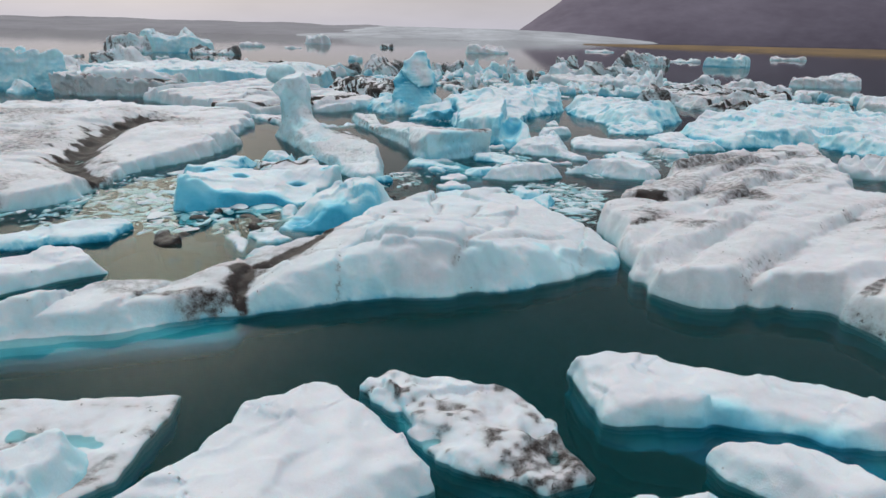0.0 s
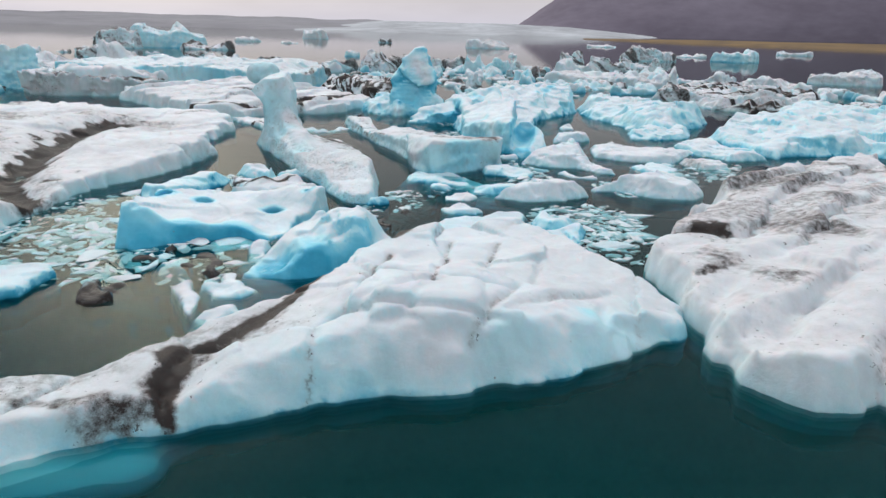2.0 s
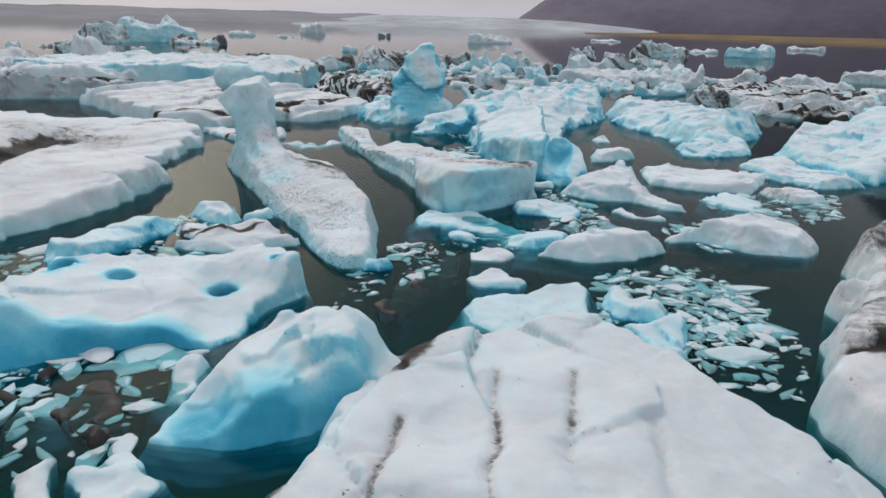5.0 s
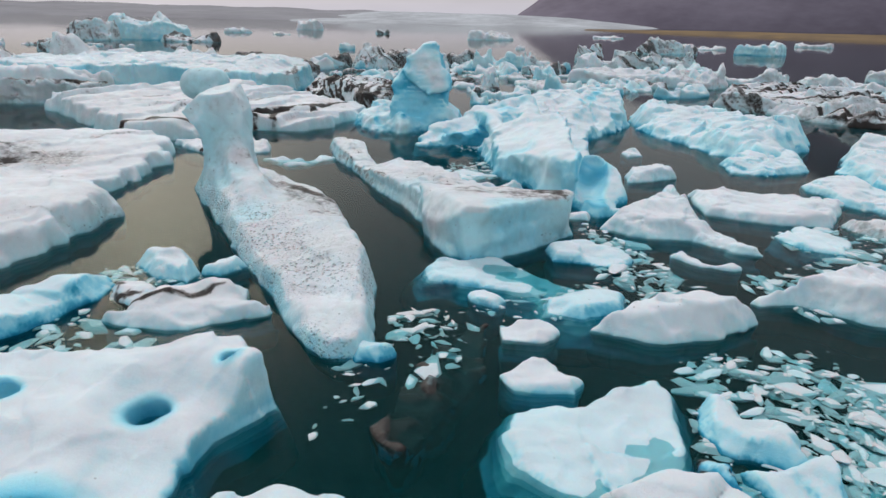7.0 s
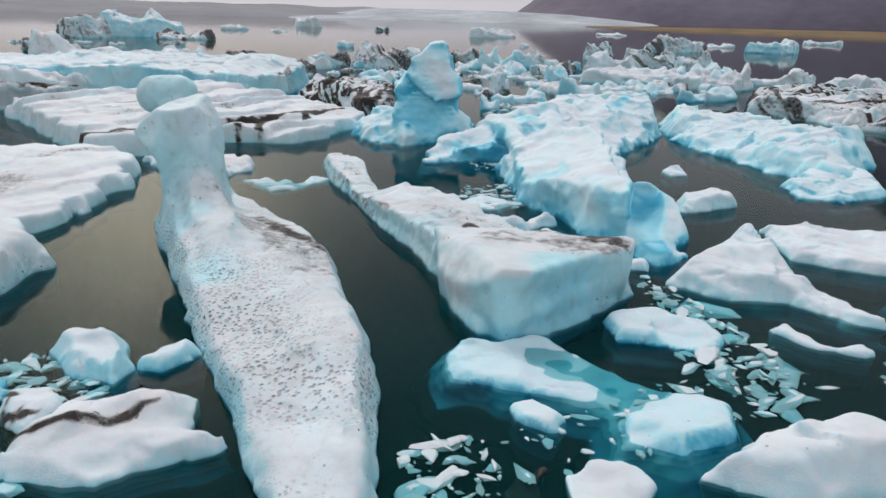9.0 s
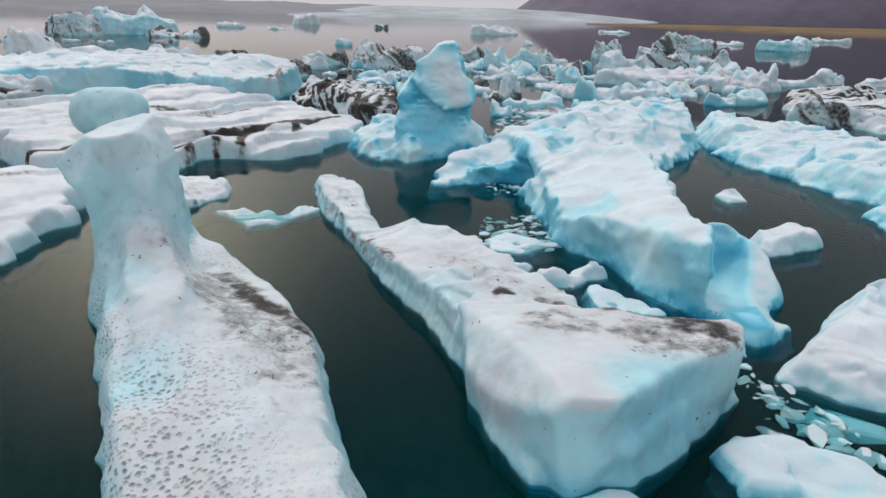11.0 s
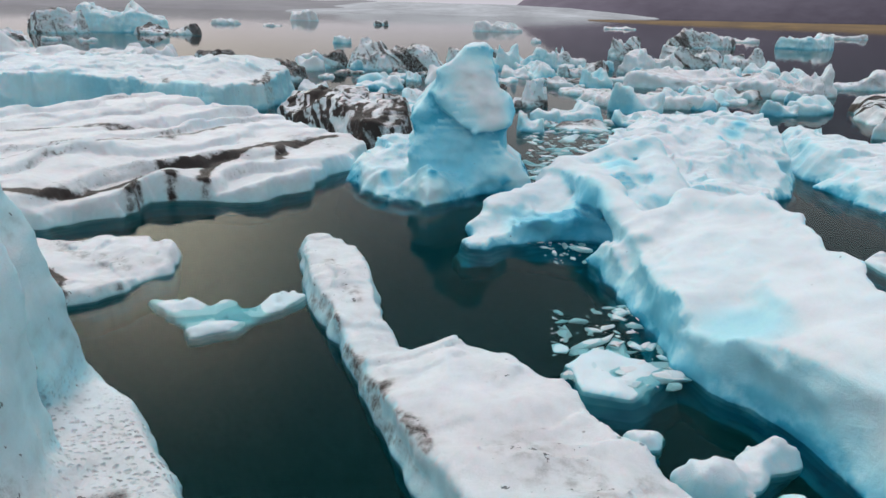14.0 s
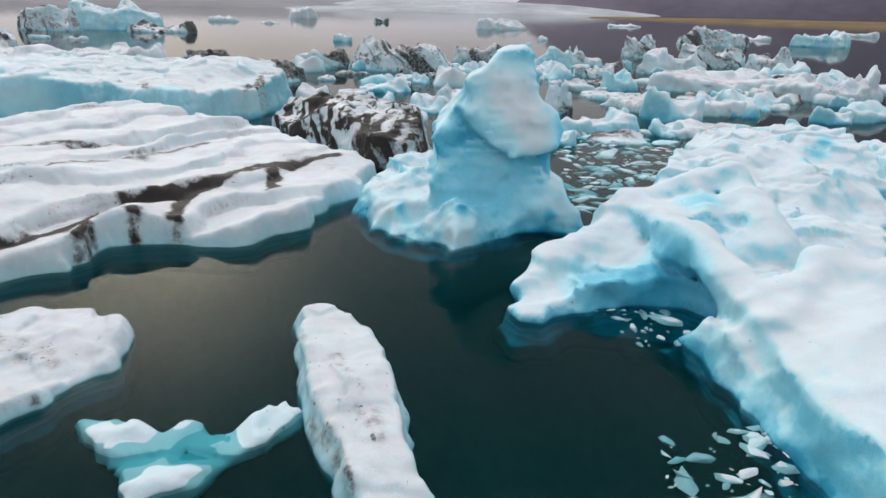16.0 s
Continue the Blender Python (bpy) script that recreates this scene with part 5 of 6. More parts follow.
berg("ice_floe",
     [(-8.5, 21.6), (-8.4, 22.6), (-7.7, 23.1), (-7.7, 22.2), (-8.1, 21.3)],
     [(-8.1, 22.2, 0.05)],
     label="dark ash-laden ice just under the surface", base=-.06, cliff=.4, grime=2.2, blue=.9, rough=1.8, dish=1.2, dirt=[((-8.5, 20.5), (-6.3, 21.5), 4.0, 1.0), ((-2.1, 26), (-.6, 30.2), 2.0, 1.0)])
berg("ice_floe",
     [(-6.9, 21.8), (-6.7, 22.7), (-5.8, 21.7), (-6.0, 21.0)],
     [(-6.3, 21.8, 0.06)],
     label="dark ash-laden ice just under the surface", base=-.06, cliff=.4, grime=2.2, blue=.9, rough=1.8, dish=1.2, dirt=[((-8.5, 20.5), (-6.3, 21.5), 4.0, 1.0), ((-2.1, 26), (-.6, 30.2), 2.0, 1.0)])
berg("ice_floe",
     [(-2.3, 26.5), (-1.4, 29.4), (-0.5, 30.4), (-0.6, 28.0), (-1.9, 25.9)],
     [(-1.3, 28.0, 0.00)],
     label="dark ash-laden ice just under the surface", base=-.06, cliff=.4, grime=2.2, blue=.9, rough=1.8, dish=1.2, dirt=[((-8.5, 20.5), (-6.3, 21.5), 4.0, 1.0), ((-2.1, 26), (-.6, 30.2), 2.0, 1.0)])
berg("ice_floe",
     [(-6.6, 20.2), (-6.4, 20.5), (-5.7, 19.2), (-5.7, 18.5), (-6.1, 19.2)],
     [(-6.1, 19.3, 0.20)],
     label="curled brown-stained ice piece among brash", base=.15, cliff=.2, grime=.5)
berg("ice_floe",
     [(-5.5, 18.3), (-4.9, 19.0), (-4.6, 18.7), (-5.3, 18.1)],
     [(-5.1, 18.5, 0.07)],
     label="thin white ice slab among brash", base=.05, cliff=.35, blue=.28, rough=1.8, flare=.3)
berg("ice_floe",
     [(-5.9, 20.3), (-5.5, 20.8), (-4.7, 20.1), (-4.9, 19.6), (-5.5, 19.7)],
     [(-5.3, 20.2, 0.09)],
     label="thin white ice slab among brash", base=.05, cliff=.35, blue=.28, rough=1.8, flare=.3)
berg("ice_floe",
     [(-7.6, 21.8), (-6.9, 22.8), (-6.5, 22.4), (-6.9, 21.7)],
     [(-7.0, 22.2, 0.08)],
     label="thin white ice slab among brash", base=.05, cliff=.35, blue=.28, rough=1.8, flare=.3)
berg("ice_floe",
     [(-5.6, 22.4), (-5.5, 23.8), (-5.1, 23.5), (-5.1, 22.3)],
     [(-5.3, 23.0, 0.12)],
     label="thin white ice slab among brash", base=.05, cliff=.35, blue=.28, rough=1.8, flare=.3)
berg("iceberg",
     [(15.7, 46.5), (18.0, 50.5), (21.5, 53.0), (25.0, 54.0), (25.5, 50.0), (21.0, 45.5), (18.6, 43.4), (16.3, 43.6)],
     [(17.2, 46.5, 0.90), (20.0, 49.0, 1.30), (23.0, 51.0, 1.10), (17.0, 44.3, 0.50)],
     label="white iceberg with rounded blue shoulders", cliff=.7, blue=.4, rough=1.2)
berg("ice_floe",
     [(12.7, 43.9), (14.6, 45.0), (15.7, 41.8), (16.1, 39.7), (14.1, 39.2), (12.8, 41.0)],
     [(14.0, 43.5, 0.40), (14.8, 40.8, 0.35)],
     label="pale blue ice floe with a low rounded back", base=.3, cliff=.2, blue=.35)
berg("ice_floe",
     [(11.3, 48.2), (14.1, 51.0), (15.4, 49.5), (14.3, 46.7), (12.3, 45.7), (11.1, 46.4)],
     [(13.2, 48.4, 0.60), (12.0, 46.8, 0.30)],
     label="pale blue ice foot before the ridge", base=.35, cliff=.3, blue=.45)
berg("ice_floe",
     [(21.6, 76.0), (21.9, 71.5), (21.8, 67.3), (22.7, 64.3), (24.7, 62.0), (27.0, 60.5), (36.0, 72.0), (37.0, 82.0), (30.0, 86.0), (25.0, 82.0)],
     [(24.0, 70.0, 0.70), (25.0, 65.0, 0.70), (30.0, 72.0, 1.20), (27.0, 78.0, 1.00), (33.0, 76.0, 0.80)],
     label="low dirty floe banded with brown and black ash", cliff=.3, grime=.3, strata=(-50,2.0,.5), bands=(.85,.5,.9,1.0), wash=1.0, dish=.4)
berg("ice_floe",
     [(8.6, 37.0), (9.6, 37.8), (10.6, 36.6), (9.8, 35.4), (8.9, 35.8)],
     [(9.6, 36.6, 0.20)],
     label="pale translucent ice slab awash among brash", base=.04, cliff=.35, blue=.4, flare=.4, dish=.7)
berg("ice_floe",
     [(11.3, 38.2), (12.9, 38.4), (13.2, 36.9), (11.8, 36.6)],
     [(12.2, 37.4, 0.30)],
     label="brownish white ice block among brash", base=.25, cliff=.2, wash=1.0)

berg("iceberg",
     [(-24.8, 66.3), (-26.2, 65.3), (-29.0, 64.4), (-33.0, 63.6), (-36.0, 64.5), (-35.0, 68.0), (-29.5, 68.2), (-26.2, 67.4)],
     [(-25.4, 66.3, 1.25), (-27.5, 66.2, 1.35), (-30.0, 66.2, 1.75), (-34.0, 66.0, 1.9)],
     label="grey-white ice slab with a brown ash-covered tip", cliff=-.2, blue=.15, dish=.6, rough=1.2, dirt=[((-24.8, 66.3), (-27.0, 65.4), 0.9, 1.0), ((-27.0, 65.0), (-33.0, 63.6), 0.6, 0.6)], wash=.8)

# ---- the crowded ice behind ----
def heap(x, y, width, deep, height, turn, kind, seed, label):
    """A rough berg from a few leaning blocks; kind: white, blue or dirty."""
    rnd = random.Random(seed)
    c, s = math.cos(turn), math.sin(turn)
    ring = []
    n = 11
    for i in range(n):
        a = 2 * math.pi * i / n
        r = rnd.uniform(0.75, 1.1)
        u, v = 0.5 * width * r * math.cos(a), 0.5 * deep * r * math.sin(a)
        ring.append((x + c * u - s * v, y + s * u + c * v))
    tops = []
    for i in range(9):
        u, v = rnd.uniform(-0.4, 0.4) * width, rnd.uniform(-0.3, 0.3) * deep
        tops.append((x + c * u - s * v, y + s * u + c * v, height * rnd.choice((0.2, 0.45, 0.75, 1.0, 1.15))))
    look_of = {"white": (0.15, 0.12, 0.35), "blue": (0.34, 0.05, 0.1), "dirty": (0.22, 0.5, 0.62)}[kind]
    return berg("iceberg", ring, tops, label, cliff=0.2, depth=0.6, blue=look_of[0], grime=look_of[1], bands=(look_of[2], 0.35 + 0.9 * rnd.random(), rnd.uniform(-0.5, 0.5), 1.6 * rnd.random()), furrow=(0.13 * height, max(0.6, height * 0.6)), dish=1.0, base=0.3 * height,
                cell=max(0.09, 0.0013 * (y - 5), width / 75), rough=1.1, seed=seed, soft=0.2, group="pack of icebergs behind the tower")


heap(-36.5, 100.0, 22.0, 9.0, 3.3, -0.1, "white", 100, "white weathered iceberg among packed ice")
heap(-19.6, 94.1, 10.5, 6.3, 2.03, 0.12, "dirty", 101, "iceberg streaked with grey and black ash")
heap(-15.6, 108.6, 6.2, 3.7, 1.68, -0.06, "dirty", 102, "iceberg streaked with grey and black ash")
heap(-8.4, 106.9, 9.7, 5.8, 2.58, -0.24, "dirty", 103, "iceberg streaked with grey and black ash")
heap(-8.1, 88.7, 3.6, 2.2, 1.10, 0.18, "blue", 104, "pale blue iceberg among packed ice")
heap(-4.5, 80.6, 2.9, 1.7, 1.59, 0.00, "white", 105, "white weathered iceberg among packed ice")
heap(0.4, 119.4, 6.5, 3.9, 2.21, -0.18, "dirty", 106, "iceberg streaked with grey and black ash")
heap(3.5, 110.0, 4.1, 2.4, 2.52, 0.24, "blue", 107, "pale blue iceberg among packed ice")
heap(2.6, 79.2, 2.3, 1.6, 1.96, 0.06, "dirty", 108, "iceberg streaked with grey and black ash")
heap(6.8, 113.2, 6.7, 3.3, 2.31, -0.12, "blue", 109, "pale blue iceberg among packed ice")
heap(11.4, 117.0, 4.5, 2.7, 1.85, -0.30, "dirty", 110, "iceberg streaked with grey and black ash")
heap(6.8, 92.2, 3.1, 1.9, 1.06, 0.12, "white", 111, "white weathered iceberg among packed ice")
heap(9.5, 92.7, 2.9, 1.8, 1.63, -0.06, "blue", 112, "pale blue iceberg among packed ice")
heap(22.6, 135.1, 5.3, 3.2, 2.83, -0.24, "dirty", 113, "iceberg streaked with grey and black ash")
heap(18.8, 109.7, 7.8, 3.9, 2.37, 0.18, "white", 114, "white weathered iceberg among packed ice")
heap(10.5, 104.1, 4.8, 2.9, 1.50, 0.00, "dirty", 115, "iceberg streaked with grey and black ash")
heap(25.8, 118.1, 7.5, 3.7, 2.20, -0.18, "dirty", 116, "iceberg streaked with grey and black ash")
heap(30.5, 113.6, 7.6, 3.8, 2.39, 0.24, "dirty", 117, "iceberg streaked with grey and black ash")
heap(19.1, 95.5, 14.3, 7.1, 1.21, 0.06, "white", 118, "white weathered iceberg among packed ice")
heap(22.5, 89.6, 7.8, 3.9, 1.56, -0.12, "white", 119, "white weathered iceberg among packed ice")
heap(10.5, 81.6, 9.2, 4.6, 0.72, -0.30, "white", 120, "white weathered iceberg among packed ice")
heap(3.8, 73.3, 4.3, 2.6, 1.00, 0.12, "blue", 121, "pale blue iceberg among packed ice")
heap(8.6, 73.2, 5.8, 2.9, 0.67, -0.06, "white", 122, "white weathered iceberg among packed ice")
heap(26.0, 89.5, 3.8, 2.3, 2.28, -0.24, "white", 123, "white weathered iceberg among packed ice")
heap(23.9, 69.8, 10.6, 5.3, 1.77, 0.18, "dirty", 124, "iceberg streaked with grey and black ash")
heap(33.0, 96.6, 8.5, 5.1, 1.66, 0.00, "white", 125, "white weathered iceberg among packed ice")
heap(39.8, 90.9, 8.9, 5.4, 1.86, -0.18, "white", 126, "white weathered iceberg among packed ice")
heap(29.2, 66.6, 7.7, 4.6, 1.47, 0.24, "white", 127, "white weathered iceberg among packed ice")
heap(-31.5, 67.8, 12.7, 7.6, 2.32, 0.06, "white", 128, "white weathered iceberg among packed ice")
heap(-46.5, 75.5, 12.5, 7.5, 2.86, -0.12, "white", 129, "white weathered iceberg among packed ice")
heap(-49.7, 94.1, 11.6, 6.9, 2.12, -0.30, "white", 130, "white weathered iceberg among packed ice")
heap(31.1, 72.1, 8.9, 5.3, 1.34, 0.12, "dirty", 131, "iceberg streaked with grey and black ash")
heap(55.7, 103.2, 10.4, 6.3, 1.58, -0.06, "white", 132, "white weathered iceberg among packed ice")
heap(20.3, 32.7, 3.4, 2.1, 1.25, -0.24, "white", 133, "white weathered iceberg among packed ice")
heap(-41.4, 70.4, 8.5, 5.1, 3.73, 0.18, "blue", 134, "pale blue iceberg among packed ice")
heap(47.5, 176.0, 15.1, 9.1, 2.9, 0.00, "dirty", 135, "iceberg streaked with grey and black ash")
heap(70.0, 179.3, 12.4, 7.4, 2.9, -0.18, "blue", 136, "pale blue iceberg among packed ice")
heap(15.1, 263.3, 17.2, 10.3, 2.78, 0.24, "white", 137, "white weathered iceberg among packed ice")
heap(-20.8, 160.9, 4.0, 2.4, 1.35, 0.06, "blue", 138, "pale blue iceberg among packed ice")
heap(-27.0, 320.4, 6.9, 4.1, 1.80, -0.12, "dirty", 139, "iceberg streaked with grey and black ash")
heap(-70.2, 385.5, 17.1, 10.3, 4.49, -0.30, "white", 140, "white weathered iceberg among packed ice")
heap(-78.2, 286.0, 12.5, 7.5, 1.60, 0.12, "white", 141, "white weathered iceberg among packed ice")
heap(69.5, 209.2, 9.0, 5.4, 1.13, -0.06, "white", 142, "white weathered iceberg among packed ice")
heap(122.3, 257.9, 12.3, 7.4, 1.56, -0.24, "white", 143, "white weathered iceberg among packed ice")
heap(16.2, 182.4, 2.4, 1.5, 0.92, 0.18, "white", 144, "white weathered iceberg among packed ice")
heap(-73.2, 192.6, 20.0, 12.0, 6.48, 0.00, "blue", 145, "pale blue iceberg among packed ice")
heap(-81.5, 181.4, 14.2, 8.5, 4.26, -0.18, "dirty", 146, "iceberg streaked with grey and black ash")
heap(-60.1, 184.8, 13.7, 8.2, 2.11, 0.24, "dirty", 147, "iceberg streaked with grey and black ash")
heap(-62.1, 131.1, 7.9, 4.7, 2.51, 0.06, "dirty", 148, "iceberg streaked with grey and black ash")
heap(-57.9, 268.8, 7.7, 4.6, 1.10, -0.12, "white", 149, "white weathered iceberg among packed ice")
heap(69.7, 334.2, 14.8, 8.9, 1.16, -0.30, "white", 150, "white weathered iceberg among packed ice")
heap(62.6, 112.5, 6.3, 3.8, 0.96, 0.12, "white", 151, "white weathered iceberg among packed ice")
heap(52.5, 103.0, 5.6, 3.4, 1.23, -0.06, "white", 152, "white weathered iceberg among packed ice")
heap(45.9, 66.9, 12.7, 7.6, 1.51, -0.24, "white", 153, "white weathered iceberg among packed ice")
heap(67.8, 87.3, 17.2, 10.3, 2.14, 0.18, "dirty", 154, "iceberg streaked with grey and black ash")

# smaller bergs wedged between them
SEEDS = [heap(-60 - 6 * i, 150, 3.2, 2.2, (0.5, 0.8, 1.2, 0.7, 1.0, 0.6, 0.9, 0.4)[i], 0.2 * i, ("white", "dirty", "blue", "dirty")[i % 4], 300 + i, ("white weathered", "ash-streaked grey", "pale blue", "ash-streaked grey")[i % 4] + " small iceberg wedged in the pack") for i in range(8)]
PACK = [([(-42, 86), (-14, 82), (-5, 74), (3, 68), (9, 72), (22, 80), (31, 95), (33, 110), (10, 116), (-5, 113), (-20, 106), (-42, 112)], 150), ([(20, 60), (34, 62), (50, 74), (40, 92), (26, 84)], 40), ([(-52, 62), (-30, 66), (-24, 84), (-44, 90), (-60, 80)], 30)]
rnd = random.Random(11)
for ring, number in PACK:
    xs, ys = [p[0] for p in ring], [p[1] for p in ring]
    done = 0
    while done < number:
        x, y = rnd.uniform(min(xs), max(xs)), rnd.uniform(min(ys), max(ys))
        if inside_distance(np.array([x]), np.array([y]), ring)[0] > 0:
            continue
        i = rnd.randrange(len(SEEDS))
        k = rnd.uniform(0.45, 1.35)
        turn = rnd.uniform(0, 6.28)
        # each mesh stands about its own middle; carry that to the new spot
        m = Matrix.Translation((x, y, 0)) @ Matrix.Rotation(turn, 4, "Z") @ Matrix.Diagonal((k, k, k * rnd.uniform(0.6, 1.2), 1)) @ Matrix.Translation((60 + 6 * i, -150, 0))
        ob = copy_thing(SEEDS[i], Matrix())
        ob.matrix_basis = m
        done += 1

# ---- broken ice between the floes ----
def chip(seed, blue, worn=True):
    """A small angular piece of clear ice, flat and chipped."""
    rnd = random.Random(seed)
    bm = bmesh.new()
    for _ in range(30 if worn else 18):
        v = Vector((rnd.gauss(0, 1), rnd.gauss(0, 1), rnd.gauss(0, 1))).normalized()
        bm.verts.new((v.x * rnd.uniform(0.6, 1.4), v.y * rnd.uniform(0.4, 1.0), v.z * rnd.uniform(0.2, 0.6)))
    hull = bmesh.ops.convex_hull(bm, input=bm.verts)
    bmesh.ops.delete(bm, geom=list({g for g in hull["geom_interior"] + hull["geom_unused"] if isinstance(g, bmesh.types.BMVert)}), context="VERTS")
    bmesh.ops.bevel(bm, geom=bm.edges[:], offset=0.06, segments=1, affect="EDGES", clamp_overlap=True)
    me = bpy.data.meshes.new("ice_chip")
    bm.to_mesh(me)
    bm.free()
    me.attributes.new("blue", "FLOAT", "POINT").data.foreach_set("value", np.full(len(me.vertices), blue, np.float32))
    me.attributes.new("dirt", "FLOAT", "POINT").data.foreach_set("value", np.full(len(me.vertices), 0.05 + 0.04 * (seed % 5), np.float32))
    me.materials.append(ICE)
    return me


BRASH = [
    ([(-12.5, 26.1), (-9.8, 24.5), (-7.0, 24.7), (-5.5, 24.8), (-5.6, 21.9), (-5.3, 19.9), (-6.3, 19.9), (-9.1, 20.7)], 34, 0.55),
    ([(-15.5, 20.5), (-15.0, 22.6), (-13.3, 26.6), (-12.1, 30.4), (-8.3, 32.6), (-6.1, 27.4), (-8.4, 21.1), (-13.9, 20.7)], 110, 0.45),
    ([(3.1, 29.1), (6.1, 29.4), (6.5, 26.7), (5.0, 23.8), (3.1, 23.7), (2.3, 24.9)], 90, 0.40),
    ([(-2.4, 30.6), (-0.2, 31.5), (4.6, 34.4), (4.8, 32.6), (1.6, 30.9), (-0.3, 29.5), (-2.1, 27.4), (-3.3, 26.1), (-3.4, 27.8)], 24, 0.30),
    ([(-1.1, 51.8), (0.4, 51.9), (0.6, 50.4), (-0.4, 49.7)], 8, 0.22),
    ([(-1.1, 47.2), (0.9, 47.7), (1.3, 44.7), (-0.3, 43.9), (-1.4, 44.7)], 26, 0.34),
    ([(0.8, 68.1), (5.2, 75.7), (8.4, 71.2), (4.9, 64.3), (-0.1, 58.5)], 60, 0.60),
    ([(-2.4, 30.8), (-1.2, 31.1), (-1.0, 29.7), (-2.2, 29.4)], 9, 0.34),
    ([(-9.6, 33.0), (-9.3, 33.5), (-7.2, 32.2), (-8.1, 31.0)], 20, 0.30),
    ([(2.9, 38.3), (3.5, 37.6), (4.4, 34.3), (4.4, 32.4), (2.8, 32.4), (2.5, 33.5)], 28, 0.45),
    ([(4.1, 28.6), (6.1, 27.7), (6.4, 24.4), (5.3, 22.7), (3.4, 22.9)], 40, 0.35),
    ([(-14.5, 29.4), (-12.7, 29.0), (-9.8, 24.5), (-8.4, 21.0), (-9.2, 20.0), (-13.5, 21.5)], 60, 0.35),
    ([(8.5, 37.2), (11.1, 38.4), (14.4, 38.4), (12.2, 34.2), (10.0, 34.6), (8.6, 35.6)], 40, 0.45),
    ([(5.5, 33.0), (9.0, 35.0), (11.0, 33.0), (7.0, 30.5)], 26, 0.4),
]
CHIPS = [chip(40 + i, 0.08 + 0.04 * (i % 6)) for i in range(14)]
CRUMBS = [chip(80 + i, 0.2, False) for i in range(10)]
rnd = random.Random(5)
placed, loose = 0, []
for ring, number, size in BRASH:
    xs, ys = [p[0] for p in ring], [p[1] for p in ring]
    done = tries = 0
    cap = placed + max(6, int(number * 0.5))
    while done < 6 * number and tries < 20000:
        tries += 1
        x, y = rnd.uniform(min(xs), max(xs)), rnd.uniform(min(ys), max(ys))
        if inside_distance(np.array([x]), np.array([y]), ring)[0] > 0:
            continue
        whole = done % 6 == 0 and placed < 298 and placed < cap
        r = size * (0.45 + 1.1 * rnd.random() ** 3 if whole else 0.08 + 0.55 * rnd.random() ** 2)
        m = Matrix.LocRotScale((x, y, rnd.choice((-0.3, -0.22, -0.14, -0.06)) * r), Euler((rnd.uniform(-0.1, 0.1), rnd.uniform(-0.1, 0.1), rnd.uniform(0, 6.28))), (r * rnd.uniform(0.8, 1.5), r * rnd.uniform(0.6, 1.0), r * rnd.uniform(0.3, 0.55)))
        done += 1
        if whole:
            placed += 1
            ob = new("ice_chunk", rnd.choice(CHIPS))
            ob.matrix_world = m
            tagged(ob, "small broken piece of pale clear ice afloat", "ice chunk", "brash ice between the floes")
        else:
            loose.append((rnd.choice(CRUMBS), m, rnd.choice((0.06, 0.1, 0.14, 0.2, 0.3))))
verts, faces, tone = [], [], []
for me, m, pale in loose:
    n = len(verts)
    verts += [m @ v.co for v in me.vertices]
    faces += [[n + i for i in p.vertices] for p in me.polygons]
    tone += [pale] * len(me.vertices)
me = bpy.data.meshes.new("brash_ice")
me.from_pydata(verts, [], faces)
me.attributes.new("blue", "FLOAT", "POINT").data.foreach_set("value", np.array(tone, np.float32))
me.attributes.new("dirt", "FLOAT", "POINT").data.foreach_set("value", np.full(len(tone), 0.13, np.float32))
me.materials.append(ICE)
tagged(new("brash_ice", me), "scatter of tiny ice fragments drifting between floes", "brash ice", "", "stuff")


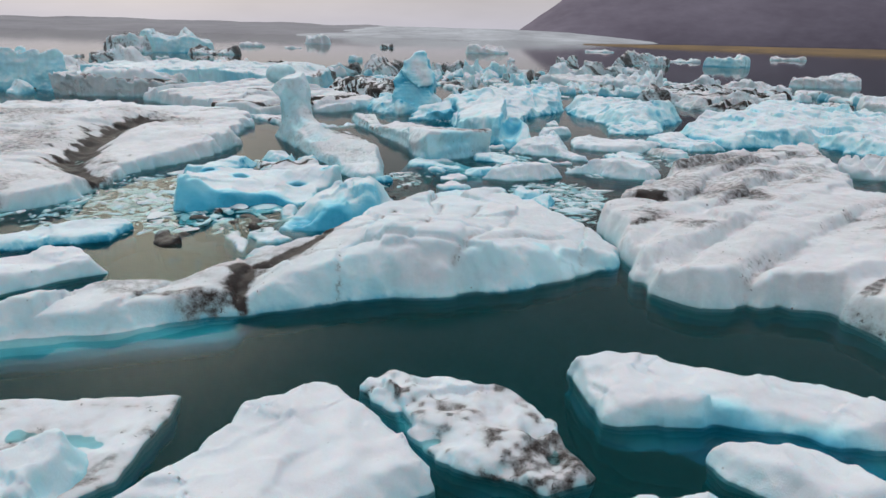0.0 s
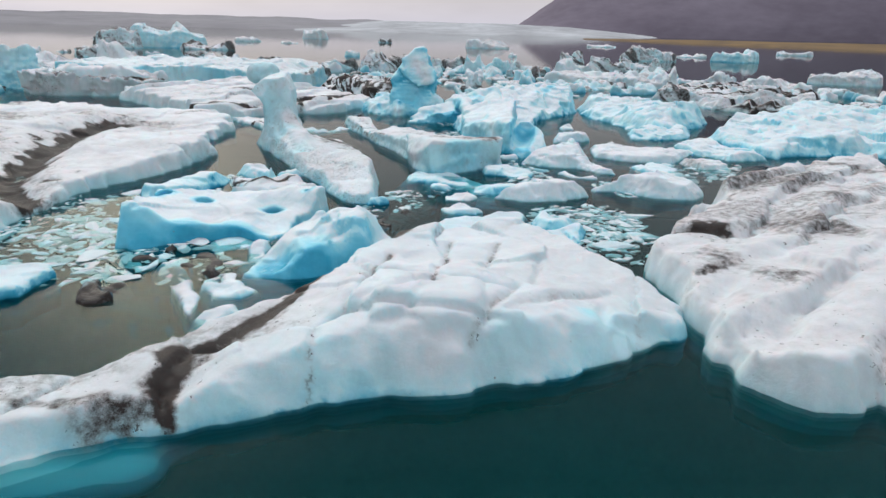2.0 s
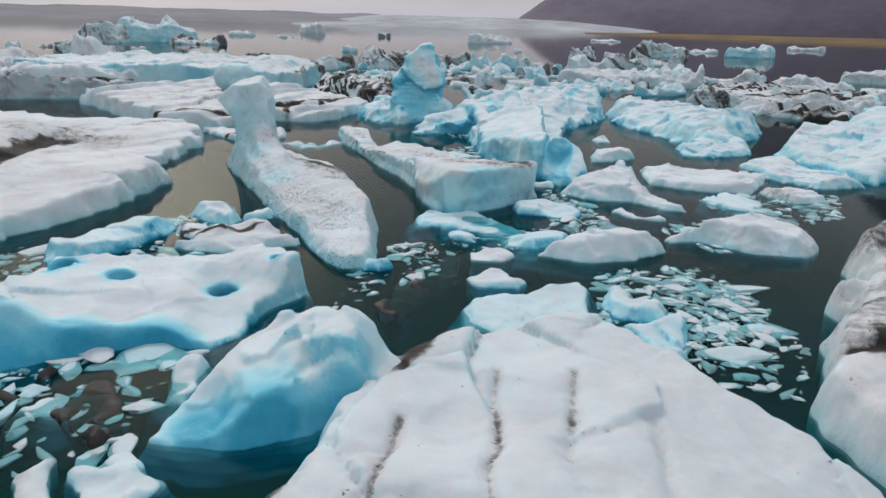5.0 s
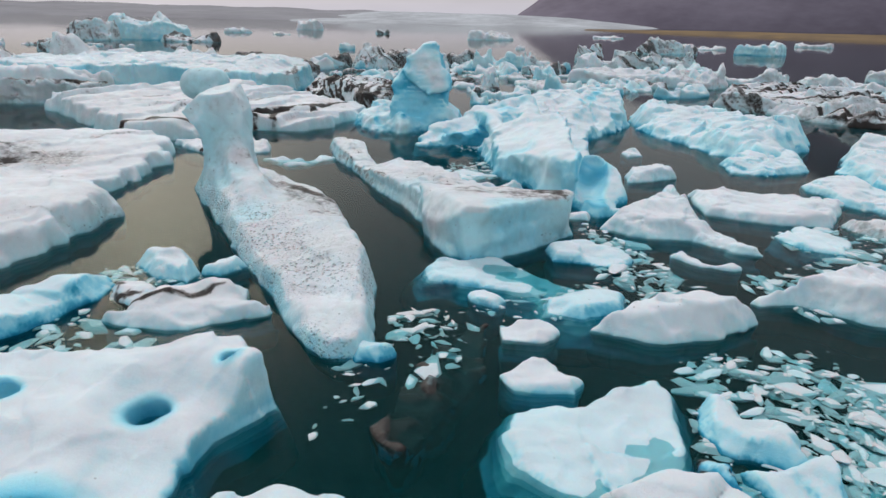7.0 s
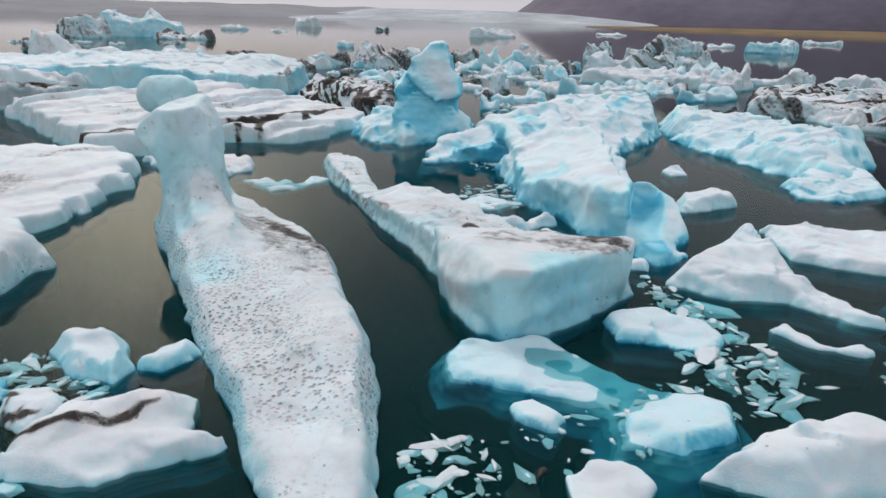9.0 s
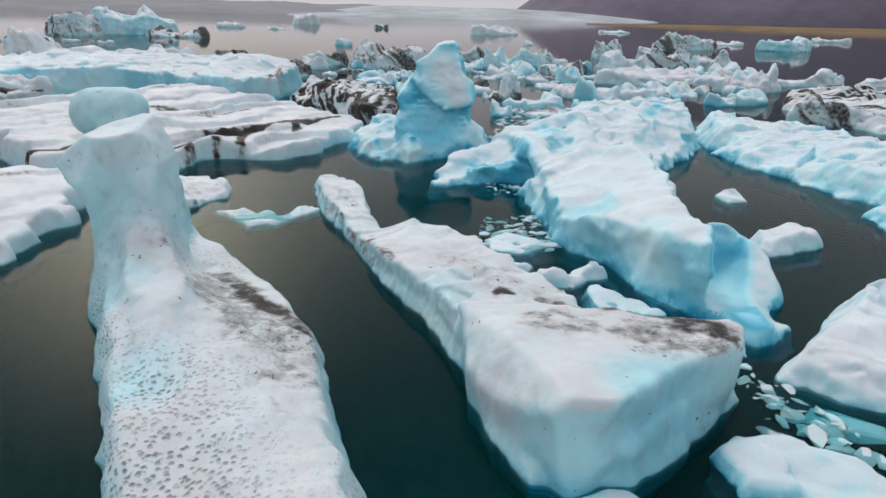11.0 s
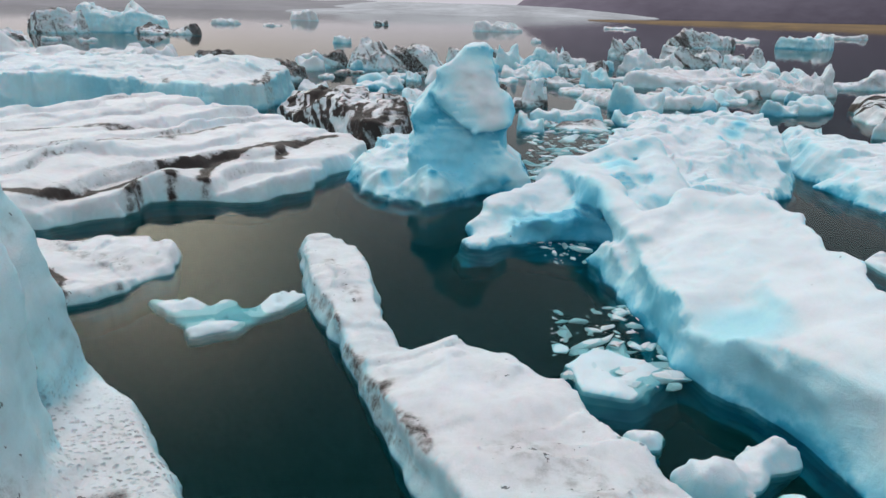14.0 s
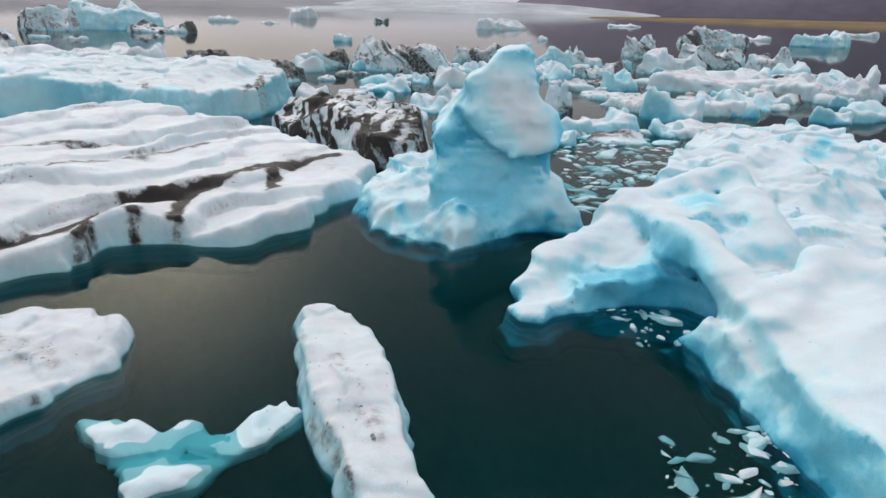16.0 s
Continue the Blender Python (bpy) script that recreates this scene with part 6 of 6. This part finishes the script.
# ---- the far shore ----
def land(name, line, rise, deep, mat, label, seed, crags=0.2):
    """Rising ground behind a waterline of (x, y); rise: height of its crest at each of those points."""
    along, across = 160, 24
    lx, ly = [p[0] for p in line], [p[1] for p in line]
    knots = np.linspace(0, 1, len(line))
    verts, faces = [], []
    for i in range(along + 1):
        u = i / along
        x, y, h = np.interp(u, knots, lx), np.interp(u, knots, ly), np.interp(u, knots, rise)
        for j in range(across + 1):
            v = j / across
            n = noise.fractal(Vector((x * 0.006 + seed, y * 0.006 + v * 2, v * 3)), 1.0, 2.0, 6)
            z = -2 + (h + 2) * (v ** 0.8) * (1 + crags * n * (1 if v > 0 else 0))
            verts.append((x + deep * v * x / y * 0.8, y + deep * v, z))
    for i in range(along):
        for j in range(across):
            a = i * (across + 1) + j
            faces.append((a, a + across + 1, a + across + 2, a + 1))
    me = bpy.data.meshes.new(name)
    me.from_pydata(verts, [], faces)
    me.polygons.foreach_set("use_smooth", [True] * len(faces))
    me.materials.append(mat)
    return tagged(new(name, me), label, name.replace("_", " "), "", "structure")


# distance haze is put into the base colours of hills, glacier and mountain
land("backdrop_hills", [(-1500, 1150), (-700, 1250), (-300, 1300), (0, 1300), (260, 1300)], [30, 30, 28, 22, 14], 500, land_material("haze_toned_hills", (0.22, 0.20, 0.215), (0.33, 0.305, 0.32), 0.004), "hills beyond the lagoon with mist put into their grey colour", 3)
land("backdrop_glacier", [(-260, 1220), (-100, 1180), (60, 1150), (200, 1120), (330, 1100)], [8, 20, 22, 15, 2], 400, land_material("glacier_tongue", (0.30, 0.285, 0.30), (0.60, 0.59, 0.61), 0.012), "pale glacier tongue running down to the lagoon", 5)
land("backdrop_mountain", [(130, 1500), (260, 1500), (420, 1480), (700, 1420), (1200, 1300), (2200, 1000)], [4, 110, 190, 330, 500, 700], 300, land_material("haze_toned_mountain", (0.155, 0.125, 0.155), (0.23, 0.19, 0.23), 0.004), "dark purple-grey mountain with distance haze put into its colour", 8, 0.12)
land("ground_shore", [(120, 620), (160, 540), (235, 380), (330, 300), (520, 240)], [1, 2.2, 3.0, 3.5, 4], 120, land_material("ochre_shore", (0.13, 0.09, 0.065), (0.27, 0.17, 0.08), 0.03), "low ochre moorland shore", 9)
